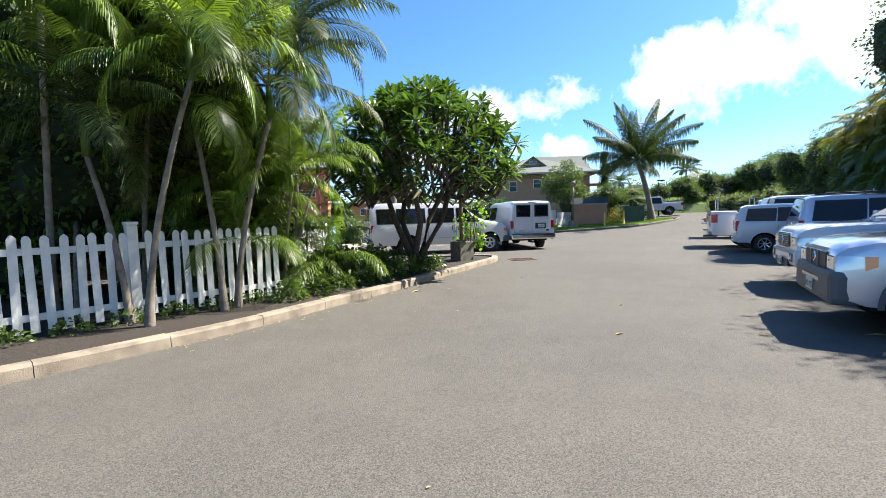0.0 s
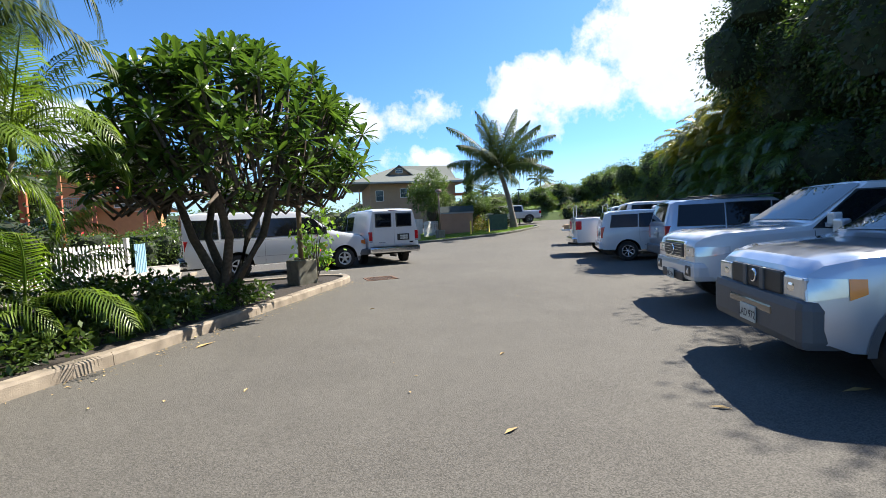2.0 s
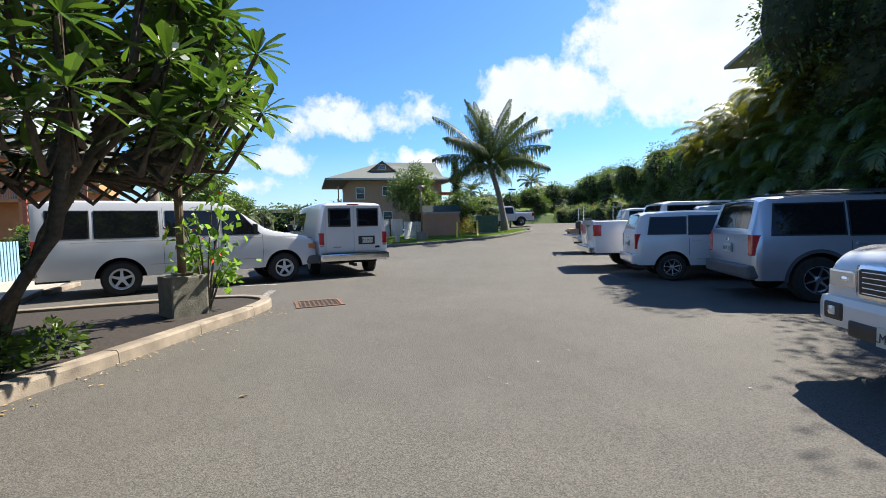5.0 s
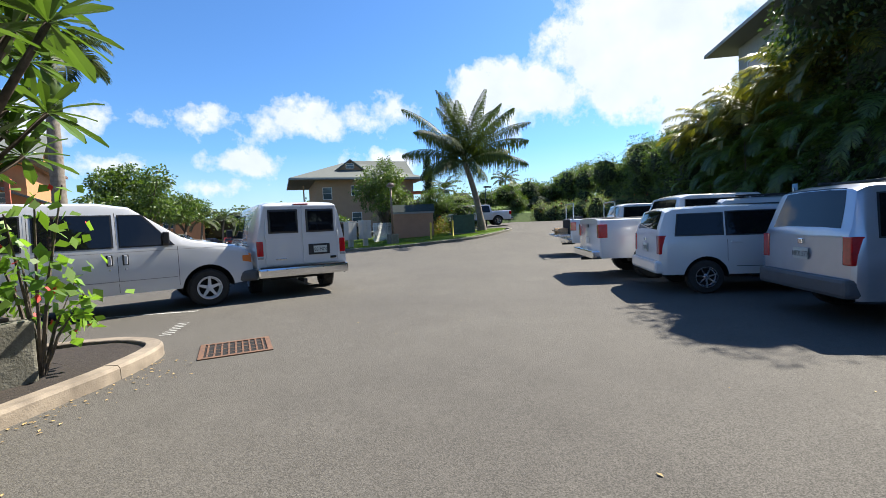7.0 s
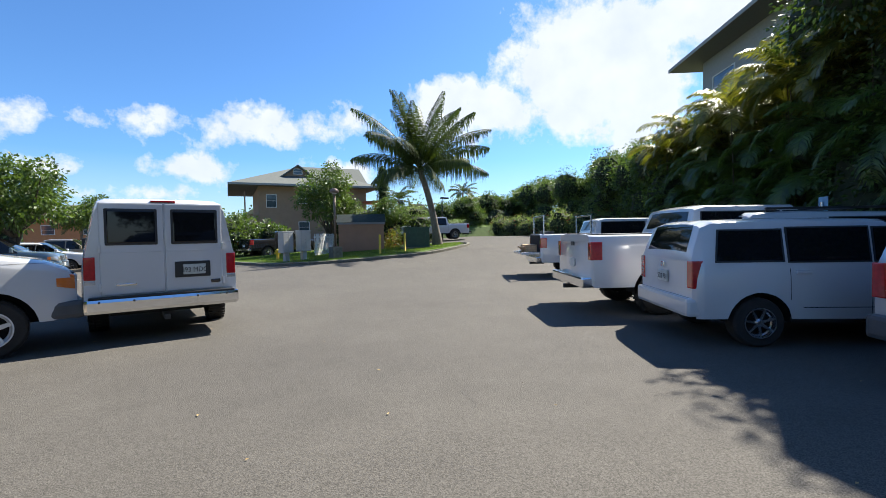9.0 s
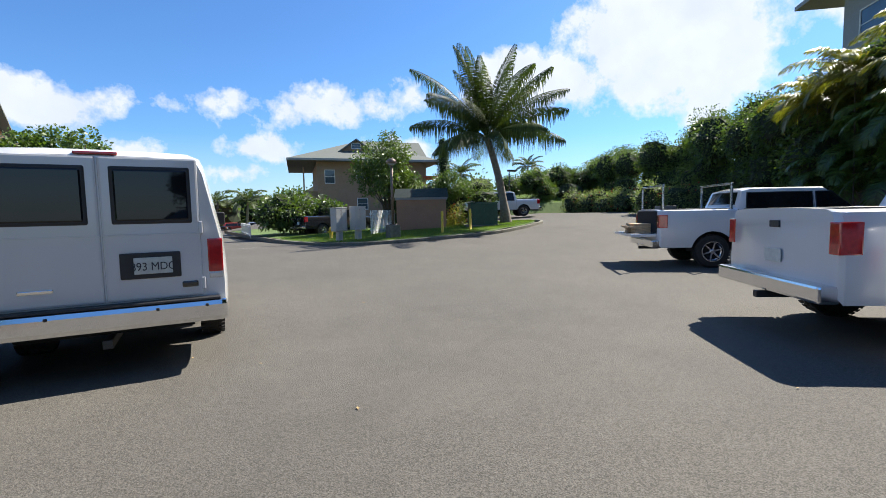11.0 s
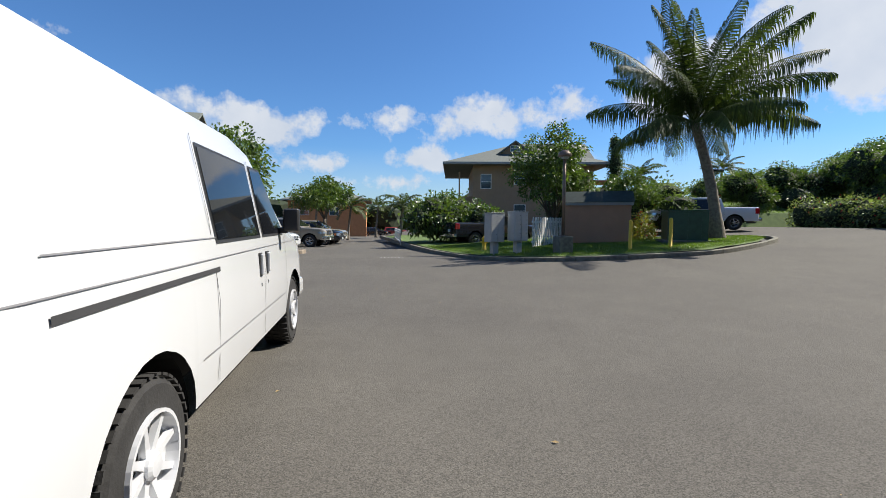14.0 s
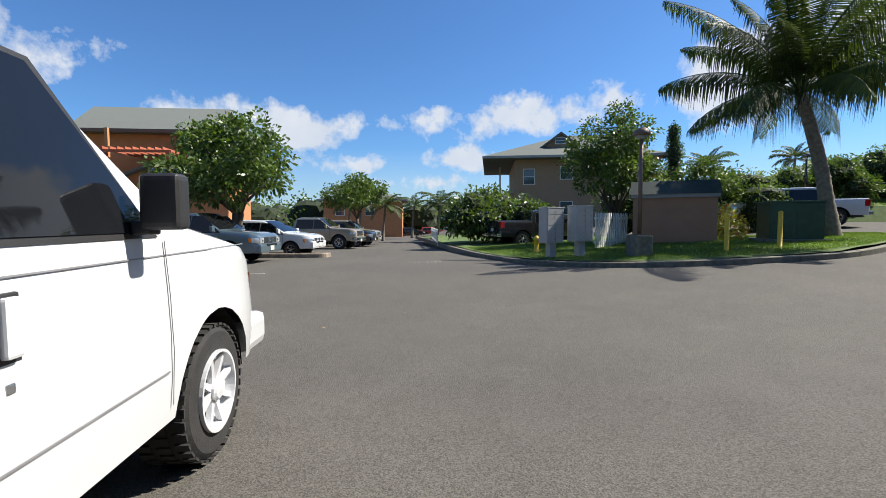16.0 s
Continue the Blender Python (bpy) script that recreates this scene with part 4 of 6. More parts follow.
def palm(name, label, x, y, stems, material, fronds, length, n, leaflet, width, seed, z=0.0, elev=(-0.3, 1.25), droop=1.0, group="palms", shaft=None, wind=0.0, rings=True, hang=0.0, vee=0.5):
    """A palm; stems: (dx, dy, lean x, lean y, height, radius)."""
    rng = np.random.default_rng(seed)
    t = thing(name, label, "palm tree", x, y, z, 0, group)
    tv, shafts = [], []
    for dx, dy, lx, ly, h, r in stems:
        path, rad = [], []
        k = max(int(h / 0.16), 6)
        for i in range(k + 1):
            u = i / k
            path.append((dx + lx * u ** 1.6, dy + ly * u ** 1.6, -0.1 + h * u))
            rad.append((r * (1.35 - 0.5 * min(u * 4, 1) - 0.2 * u)) * (1.06 if i % 2 and rings else 1.0))
        tv.append(tube(path, rad, 10))
        top = path[-1]
        if shaft:
            shafts.append(tube([top, (top[0], top[1], top[2] + shaft * 0.5), (top[0], top[1], top[2] + shaft)], [r * 1.05, r * 1.15, r * 0.5], 10))
            top = (top[0], top[1], top[2] + shaft * 0.9)
        for i in range(fronds):
            u = (i + 0.5) / fronds
            yaw = i * 2.39996 + rng.uniform(-0.25, 0.25)
            e = elev[1] + (elev[0] - elev[1]) * u + rng.uniform(-0.16, 0.16)
            v, f = frond(rng, length * rng.uniform(0.85, 1.1) * (0.8 + 0.2 * math.sin(3.14 * min(u + 0.15, 1))), n, leaflet, width, e, droop * rng.uniform(0.8, 1.15) * (0.55 + 0.75 * u if hang else 1.0), vee, hang)
            v = turned(v, yaw, top, rng.uniform(-0.2, 0.2))
            if wind:
                rr = np.linalg.norm(v[:, :2] - np.array(top[:2]), axis=1)
                v[:, 0] += wind * rr * rr * 0.06
            o = new("frond", cloud_mesh("frond", v, f, material))
            o.parent = t
    for q in tv:
        piece("trunk", *q, PBARK if rings else BARK, t, "ringed grey palm trunk" if rings else "thin brown stem", smooth=True)
    for q in shafts:
        piece("crownshaft", *q, L_ARECA, t, "smooth green crownshaft", smooth=True)
    return t


def plumeria(x, y, z, seed, label, spread=2.2, h=4.6, tips=70, base=0.16, off=(0.0, 0.0), sz=1.0, material=None, parts=True, group="plumeria trees"):
    """Forking stubby branches, each tip with a rosette of long leaves."""
    rng = np.random.default_rng(seed)
    t = thing("plumeria_tree", label, "tree", x, y, z, 0, group)
    wood, V, F, fl, o = [], [], [], [], 0
    for k in range(tips):
        a, e = rng.uniform(0, 6.28), rng.uniform(0.0, 1.0)
        rr = spread * math.sqrt(rng.uniform(0.02, 1))
        zz = h - (h * 0.42) * (rr / spread) ** 2.4 * rng.uniform(0.7, 1.35) - (rng.uniform(0, h * 0.42) if k % 2 else rng.uniform(0, 0.25))
        zz = max(zz, h * 0.42 + rng.uniform(0, 0.5))
        tip = Vector((off[0] + rr * math.cos(a), off[1] + rr * math.sin(a), zz))
        root = Vector((off[0] * 0.8 + 0.68 * rr * math.cos(a + 0.2), off[1] * 0.8 + 0.68 * rr * math.sin(a + 0.2), max(h * 0.42, zz - 0.75)))
        mid = (root + tip) / 2 + Vector((0, 0, -0.15 * rr))
        wood.append(tube([root, mid, tip], [0.036 * sz, 0.03 * sz, 0.02 * sz], 6))
        m = 17
        az = rng.uniform(0, 6.28) + np.arange(m) * 2.4
        el = np.linspace(1.1, -0.45, m)
        L = 0.42 * sz * rng.uniform(0.75, 1.1, m)
        d = np.stack([np.cos(az) * np.cos(el), np.sin(az) * np.cos(el), np.sin(el)], 1)
        s = np.stack([-np.sin(az), np.cos(az), 0 * az], 1)
        up = np.cross(d, s)
        q = [np.tile(np.array(tip), (m, 1))]
        for u, w in ((0.35, 0.68), (0.78, 0.95), (1.0, 0.22)):
            c = np.array(tip) + d * (L * u)[:, None]
            c[:, 2] -= L * 0.22 * u * u
            q += [c + s * (L * 0.135 * w)[:, None] + up * 0.012, c, c - s * (L * 0.135 * w)[:, None] + up * 0.01]
        P = np.stack(q, 1).reshape(-1, 3)
        ff = []
        for i in range(m):
            b = o + i * 10
            ff += [(b, b + 1, b + 2, b + 2), (b, b + 2, b + 3, b + 3), (b + 1, b + 4, b + 5, b + 2), (b + 2, b + 5, b + 6, b + 3), (b + 4, b + 7, b + 8, b + 5), (b + 5, b + 8, b + 9, b + 6)]
        V.append(P)
        F += [q2 if q2[2] != q2[3] else q2[:3] for q2 in ff]
        o += m * 10
        if rng.uniform() < 0.24:
            fl.append(leaves(rng, np.tile(np.array(tip) + [0, 0, 0.06], (14, 1)) + rng.normal(size=(14, 3)) * 0.05, rng.normal(size=(14, 3)) + [0, 0, 1], 0.09, 0.07, 0))
    for k in range(5):
        a = 6.28 * k / 5 + 0.4
        p1 = Vector((off[0] * 0.12 + 0.14 * math.cos(a), off[1] * 0.12 + 0.14 * math.sin(a), 0.35))
        e = Vector((off[0] * 0.8 + 0.55 * spread * math.cos(a), off[1] * 0.8 + 0.55 * spread * math.sin(a), h * 0.68))
        m1 = Vector((off[0] * 0.3 + 0.26 * spread * math.cos(a + 0.5), off[1] * 0.3 + 0.26 * spread * math.sin(a + 0.5), h * 0.27))
        wood.append(tube([(0.05 * math.cos(a), 0.05 * math.sin(a), -0.1), p1, m1, e], [base * 0.8, base * 0.62, base * 0.45, base * 0.33], 8))
    piece("trunk", *join(wood), BARK, t, "grey brown forking trunk and branches", smooth=True)
    me = mesh_of("crown", np.concatenate(V), F, material or L_PLUM)
    c = new("crown", me)
    c.parent = t
    tagged(c, "long glossy leaves in rosettes")
    if fl:
        c = new("blossoms", cloud_mesh("blossoms", *cat_np(fl), FLOWER))
        c.parent = t
        tagged(c, "white blossoms")
    return t


def foliage(name, label, blobs, n, material, seed, leaf=(0.14, 0.07), core=True, category="shrub", kind="stuff", x=0, y=0, flowers=0, flmat=None, shell=0.6):
    """A bank of shrubs: leaves over uneven clumps; dark filler cores carry the inner shade."""
    rng = np.random.default_rng(seed)
    P, D = crown_points(rng, n, blobs, shell)
    P[:, 2] = np.maximum(P[:, 2], 0.05)
    D = D + rng.normal(size=D.shape) * 0.6
    V, F = leaves(rng, P, D, *leaf)
    ob = new(name, cloud_mesh(name, V, F, material))
    tagged(ob, label, category, kind=kind)
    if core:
        # solid blobs added behind the leaves, coloured dark as the shaded inside
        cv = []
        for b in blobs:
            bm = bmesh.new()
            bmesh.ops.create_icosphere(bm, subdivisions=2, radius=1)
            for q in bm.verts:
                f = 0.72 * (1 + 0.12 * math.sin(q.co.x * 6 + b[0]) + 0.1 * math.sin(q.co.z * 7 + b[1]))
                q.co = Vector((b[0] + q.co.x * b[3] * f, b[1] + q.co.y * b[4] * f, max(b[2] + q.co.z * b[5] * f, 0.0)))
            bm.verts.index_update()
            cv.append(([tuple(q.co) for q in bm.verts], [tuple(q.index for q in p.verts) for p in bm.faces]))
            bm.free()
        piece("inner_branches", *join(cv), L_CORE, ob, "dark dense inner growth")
    if flowers:
        P, D = crown_points(rng, flowers, blobs, 0.98)
        c = new("blossoms", cloud_mesh("blossoms", *leaves(rng, P, D + rng.normal(size=P.shape), 0.09, 0.08, 0), flmat or REDFL))
        c.parent = ob
        tagged(c, "red blossoms" if flmat is None else "white blossoms")
    return ob


# near black filler: the shade inside the bushes is put into its colour
L_CORE = mat("dark filler for the shaded inside of foliage", (0.018, 0.028, 0.009), 0.9, vary=0.5, scale=5, bump=1.0, bscale=14)


# ---- ground, road, kerbs ----
def rise(x, y):
    """How far the ground beyond the junction climbs towards the right-hand road."""
    return 0.056 * min(max(x - 14.5, 0.0), 22.0) * min(max((y - 22.0) / 9.0, 0.0), 1.0)


def z_road(x, y):
    """The street falls gently away beyond the junction, and the cross road climbs."""
    return -0.018 * max(0, y - 36) * min(max((26 - x) / 8, 0), 1) + rise(x, y)


piece("ground", [(-400, -400, -0.05), (400, -400, -0.05), (400, 36, -0.05), (-400, 36, -0.05), (400, 600, -10.5), (-400, 600, -10.5)], [(0, 1, 2, 3), (3, 2, 4, 5)], GROUND)
tagged(bpy.data.objects["ground"], "dry grass and soil ground", "ground", kind="structure")
V, F = [], []
nx, ny = 60, 80
for j in range(ny + 1):
    for i in range(nx + 1):
        px, py = -12 + 62 * i / nx, -14 + 130 * j / ny
        V.append((px, py, z_road(px, py)))
for j in range(ny):
    for i in range(nx):
        a = j * (nx + 1) + i
        F.append((a, a + 1, a + nx + 2, a + nx + 1))
tagged(piece("road", V, F, ASPHALT, smooth=True), "worn grey asphalt car park and street", "road", kind="structure")


def smooth_line(pts, n=6):
    out = []
    P = [Vector((*p, 0)) for p in pts]
    for i in range(len(P) - 1):
        a, b, c, d = P[max(i - 1, 0)], P[i], P[i + 1], P[min(i + 2, len(P) - 1)]
        for k in range(n):
            t = k / n
            q = 0.5 * ((2 * b) + (c - a) * t + (2 * a - 5 * b + 4 * c - d) * t * t + (3 * b - a - 3 * c + d) * t ** 3)
            out.append((q.x, q.y))
    return out + [pts[-1]]


def kerb(name, label, pts, w=0.2, h=0.15, seg=1.2, side=1, material=None, z=0.0):
    """Kerb stones along a line; the line is the road face at ground level, side: +1 when the stone lies to its left."""
    k = thing(name, label, "kerb", 0, 0, 0, 0, "", "structure")
    line = smooth_line(pts, 8)
    run, cur = [], [line[0]]
    d = 0
    for a, b in zip(line, line[1:]):
        d += math.dist(a, b)
        cur.append(b)
        if d > seg:
            run.append(cur)
            cur, d = [b], 0
    if len(cur) > 1:
        run.append(cur)
    rng = random.Random(5)
    for c in run:
        V, F = [], []
        dz = rng.uniform(-0.006, 0.006)
        for i, p in enumerate(c):
            a, b = Vector(c[max(i - 1, 0)]), Vector(c[min(i + 1, len(c) - 1)])
            t = (b - a).normalized()
            nrm = Vector((-t.y, t.x)) * side
            q = Vector(p)
            if i == 0:
                q = q + t * 0.004
            if i == len(c) - 1:
                q = q - t * 0.004
            for o, zz in ((0, -0.1), (0.012, h - 0.03), (0.035, h), (w - 0.01, h), (w, h - 0.01), (w, -0.1)):
                e = q + nrm * o
                V.append((e.x, e.y, z + zz + (dz if zz > 0 else 0)))
        for i in range(len(c) - 1):
            for j in range(5):
                F.append((i * 6 + j, i * 6 + j + 1, i * 6 + j + 7, i * 6 + j + 6))
        F += [tuple(range(6)), tuple(range(6 * len(c) - 6, 6 * len(c)))[::-1]]
        piece("kerb_stone", V, F, material or CONC, k)
    return k


LEFT_KERB = [(-9, 1.2), (-5.5, 3.6), (-3.25, 5.1), (-2.2, 5.95), (-1.3, 6.75), (0, 8.2), (1.0, 9.3), (2.15, 10.7), (3.2, 11.95), (4.0, 12.95), (4.65, 13.7), (5.05, 14.35), (5.12, 14.85), (4.8, 15.35), (4.3, 15.62), (3.5, 15.85), (2.4, 16.0), (1.2, 16.1)]
kerb("kerb_left", "stained pale concrete kerb around the planting bed", LEFT_KERB)


def bed(name, label, pts, z, material, inset=0.19):
    bm = bmesh.new()
    vs = [bm.verts.new((x, y, z)) for x, y in pts]
    f = bm.faces.new(vs)
    bmesh.ops.triangulate(bm, faces=[f])
    bmesh.ops.subdivide_edges(bm, edges=bm.edges[:], cuts=3)
    bm.verts.index_update()
    V = [(q.co.x, q.co.y, z + 0.03 * noise.noise(q.co * 0.8)) for q in bm.verts]
    F = [tuple(q.index for q in p.verts) for p in bm.faces]
    bm.free()
    return tagged(piece(name, V, F, material, smooth=True), label, "ground", kind="structure")


bed("planting_bed", "dark soil planting bed inside the kerb", [(-9.1, 1.4), (-5.6, 3.8), (-3.35, 5.28), (-2.3, 6.15), (-1.42, 6.92), (-0.12, 8.35), (0.9, 9.45), (2.05, 10.85), (3.08, 12.1), (3.88, 13.1), (4.5, 13.85), (4.88, 14.45), (4.92, 14.8),
                                                               (4.68, 15.2), (4.22, 15.42), (3.45, 15.65), (2.4, 15.8), (1.2, 15.9), (-3, 14), (-9, 11), (-14, 6)], 0.11, EARTH)
ISLAND = [(13.9, 60), (14.2, 44), (14.4, 39), (14.8, 36.4), (15.4, 34.4), (16.4, 33.0), (18.0, 32.0), (20.2, 31.5), (22.3, 31.4), (24.2, 31.9), (26.0, 32.7), (27.6, 33.7), (28.4, 34.8), (28.4, 35.9), (27.6, 36.8), (25.5, 37.9), (23.5, 39.6), (22.6, 43), (22.4, 60)]
kerb("kerb_island", "dark weathered concrete kerb round the lawn", ISLAND, side=1 if False else -1, material=CONCD, h=0.14, seg=1.6)
bed("lawn", "mown green lawn behind the kerb", [(x + (0.19 if i < 7 else -0.19 if i > 10 else 0), y + (0.19 if 3 < i < 12 else -0.19 if 13 < i < 17 else 0)) for i, (x, y) in enumerate(ISLAND)], 0.12, LAWN)


def grass(poly_fn, box4, n, seed, z, name="grass"):
    rng = np.random.default_rng(seed)
    P = np.stack([rng.uniform(box4[0], box4[1], n), rng.uniform(box4[2], box4[3], n), np.full(n, z)], 1)
    P = P[[poly_fn(p[0], p[1]) for p in P]]
    D = rng.normal(size=P.shape) * 0.45 + [0, 0, 1]
    V, F = leaves(rng, P, D, 0.07, 0.012, 0.1)
    return tagged(new(name, cloud_mesh(name, V, F, L_GRASS)), "short green lawn grass", "grass", kind="stuff")


def on_island(x, y):
    k = np.interp(x, [14.6, 15.4, 16.5, 18, 20.2, 22.3, 24.2, 26, 27.6, 28.2], [39, 34.8, 33.3, 32.3, 31.8, 31.7, 32.2, 33.0, 34.0, 35.0])
    b = np.interp(x, [22.4, 23.5, 25.5, 27.4, 28.2], [43, 39.3, 37.6, 36.5, 35.6])
    return k < y < b and 14.6 < x < 28.2


grass(on_island, (14.3, 28.3, 31.5, 42), 110000, 3, 0.13)

# walk and parking stall on the left
tagged(piece("pavement", *box(-3.4, 0.9, 15.4, 27, -0.02, 0.1), WALK), "pale concrete walk beside the parked van", "pavement", kind="structure")
V, F = bevbox(-0.9, 0.9, -0.08, 0.08, 0, 0.12, 0.02)
ws = piece("wheel_stop", V, F, CONC)
tagged(ws, "pale concrete wheel stop", "wheel stop").matrix_basis = pose(1.2, 20.2, 0, 0, 0, 80)


def line(name, a, b, w, label="worn white parking line"):
    a, b = Vector((*a, 0)), Vector((*b, 0))
    t = (b - a).normalized()
    s = Vector((-t.y, t.x, 0)) * w / 2
    V = [tuple(p + Vector((0, 0, 0.005))) for p in (a - s, b - s, b + s, a + s)]
    return tagged(piece(name, V, [(0, 1, 2, 3)], PAINTL), label, "road marking", kind="structure")


line("parking_line", (2.2, 19.3), (5.8, 17.8), 0.09)
line("parking_line", (2.0, 23.5), (6.2, 23.6), 0.1)
line("parking_line", (2.0, 26.2), (6.6, 26.4), 0.1)
line("parking_line", (2.4, 29.4), (7.2, 29.8), 0.1)
line("parking_line", (3.0, 33.0), (7.6, 33.6), 0.1)
line("parking_line", (12.6, 8.4), (15.5, 6.0), 0.1)
for k, (tx, ty, tr) in enumerate(((5.35, 16.3, 70), (7.2, 31.8, -5), (12.2, 36.2, -5))):
    g = thing("stall_lettering", "worn white stencilled stall marking", "road marking", tx, ty, 0.006, tr, "stall markings")
    r = random.Random(k)
    for j in range(7):
        piece("stencil_stroke", [(-0.5 + j * 0.14, -0.09 if j % 2 else -0.07, 0), (-0.45 + j * 0.14, -0.09, 0), (-0.45 + j * 0.14, 0.09, 0), (-0.5 + j * 0.14, 0.08, 0)], [(0, 1, 2, 3)], PAINTL, g)

# drain grate
g = thing("drain_grate", "rusty iron drain grate set in the asphalt", "drain grate", 5.9, 14.3, 0.0, -9, "")
g.matrix_basis = g.matrix_basis @ Matrix.Diagonal((0.84, 0.74, 1, 1))
for d in ((-0.5, 0.5, -0.52, -0.44), (-0.5, 0.5, 0.44, 0.52), (-0.5, -0.43, -0.44, 0.44), (0.43, 0.5, -0.44, 0.44)):
    piece("frame", *box(*d, 0.001, 0.014), RUST, g, "rusty frame bar")
# no hollow is cut: a thin black sheet paints the shade between the bars
piece("pit", *box(-0.43, 0.43, -0.44, 0.44, 0.002, 0.004), WELL, g, "dark pit below the bars")
for k in range(9):
    piece("bar", *box(-0.43 + 0.096 * k - 0.012 + 0.045, -0.43 + 0.096 * k + 0.012 + 0.045, -0.44, 0.44, 0.004, 0.013), RUST, g)
for k in range(3):
    piece("bar", *box(-0.43, 0.43, -0.25 + k * 0.25 - 0.008, -0.25 + k * 0.25 + 0.008, 0.0132, 0.0142), RUST, g)


# ---- vehicles ----
def at_z(ob, z):
    ob.location.z = z
    return ob


vehicle("van", "white passenger van with dark windows, parked in a stall", van_spec(5.85, None, False), 1.06, 18.9, 4)
vehicle("van", "white cargo van with chrome rear bumper, parked out on the road", van_spec(5.85, "893 MDC", True), 7.99, 18.2, 86.2)
vehicle("suv", "silver off-road suv with a grey front bumper", suv_spec(4.53, 1.85, 1.78, 0.38, 0.98, 3.68, SILVER, hood=1.12, lower=GREYPL, ftext="LAD 972", spokes=6), 6.0, 4.68, 140, at_front=True)
vehicle("pickup_truck", "white crew cab pickup with mesh grille", pickup_spec(5.39, 1.89, 1.79, 0.39, CARW, hood=1.16, ftext="LMC 766", front="off-road"), 8.2, 6.98, 141.5, at_front=True)
vehicle("suv", "silver off-road suv with black roof rack", suv_spec(4.53, 1.85, 1.78, 0.38, 0.98, 3.68, SILVER, hood=1.12, lower=GREYPL, text="NPX 579", rear_slant=0.16, roof0=0.3), 12.5, 10.45, -41)
vehicle("hatchback", "white boxy hatchback with a rear spoiler", suv_spec(4.25, 1.76, 1.61, 0.31, 0.8, 3.4, CARW, hood=1.08, rack=False, text="SCB 701", slope=0.8, spokes=7, rear_slant=0.14, roof0=0.3), 13.5, 13.38, -43)
vehicle("suv", "white suv with roof rails behind the hatchback", suv_spec(4.8, 1.9, 1.78, 0.37, 1.0, 3.85, CARW, hood=1.12), 16.2, 13.8, -39)
vehicle("pickup_truck", "white pickup with chrome rear bumper", pickup_spec(5.9, 2.01, 1.92, 0.4, CARW, hood=1.22, bed=1.75, rail=1.42, spokes=6), 14.5, 15.6, -38)
vehicle("pickup_truck", "white pickup with ladder rack and open bed", pickup_spec(5.9, 2.01, 1.92, 0.4, CARW, hood=1.22, bed=1.75, rail=1.42, rackbar=True), 19.4, 20.55, -40)
at_z(vehicle("suv", "grey blue suv parked in a stall", suv_spec(4.6, 1.85, 1.7, 0.36, 0.95, 3.6, BLUEG, hood=1.05, rack=False), 6.9, 37.4, -10, at_front=True), -0.02)
at_z(vehicle("hatchback", "white hatchback parked in a stall", suv_spec(4.2, 1.76, 1.5, 0.31, 0.8, 3.35, CARW, hood=0.95, rack=False), 8.1, 40.6, -12, at_front=True), -0.07)
at_z(vehicle("pickup_truck", "tan crew cab pickup parked in a stall", pickup_spec(5.39, 1.89, 1.79, 0.39, TAN, hood=1.16), 9.5, 48.0, -15, at_front=True), -0.2)
at_z(vehicle("suv", "pale tan suv parked in a stall", suv_spec(4.8, 1.9, 1.8, 0.37, 1.0, 3.8, TAN, hood=1.12, rack=False), 10.6, 54.5, -12, at_front=True), -0.33)
at_z(vehicle("suv", "dark grey suv parked in a stall", suv_spec(4.6, 1.85, 1.65, 0.35, 0.95, 3.6, BLACKP, hood=1.05, rack=False), 10.3, 51.3, -12, at_front=True), -0.27)
at_z(vehicle("pickup_truck", "black pickup behind the mailboxes", pickup_spec(5.3, 1.9, 1.8, 0.38, BLACKP, hood=1.16), 16.2, 43.4, 10), 0.0)
at_z(vehicle("pickup_truck", "white pickup beyond the lawn", pickup_spec(5.7, 2.0, 1.85, 0.4, CARW, hood=1.15), 33.4, 40.1, 152), 0.02)
for cx, cy, rz, pc in ((13.5, 96, 5, BLACKP), (17.5, 99, 0, REDP), (21.5, 100, 0, SILVER)):
    at_z(vehicle("car", "distant car parked at the street end", suv_spec(4.4, 1.8, 1.5, 0.33, 0.85, 3.5, pc, hood=0.95, rack=False), cx, cy, rz), -1.1)


# ---- things on the lawn ----
def post_lamp(x, y, z, rz=0):
    t = thing("street_lamp", "brown post lamp on a square concrete base", "street lamp", x, y, z, rz, "post lamps")
    piece("base", *bevbox(-0.27, 0.27, -0.27, 0.27, -0.1, 0.62, 0.03), CONCD, t, "square weathered concrete base")
    piece("flange", *bevbox(-0.12, 0.12, -0.12, 0.12, 0.62, 0.66, 0.01), BRONZE, t)
    piece("pole", *tube([(0, 0, 0.64), (0, 0, 3.45)], [0.06, 0.06], 12), BRONZE, t, smooth=True)
    piece("lamp_head", *lathe([(0.09, 3.42), (0.13, 3.46), (0.24, 3.5), (0.25, 3.54), (0.22, 3.63), (0.12, 3.71), (0.02, 3.74)], 20), BRONZE, t, "domed brown lamp head", smooth=True)
    piece("diffuser", *lathe([(0.1, 3.4), (0.2, 3.49)], 16), LENS, t)
    return t


post_lamp(18.1, 33.6, 0.1)
lp = post_lamp(3.72, 14.0, 0.1, 20)
piece("pillar", *tube([(0, 0, 0.9), (0, 0, 2.4)], [0.062, 0.062], 10), BRONZE, lp)


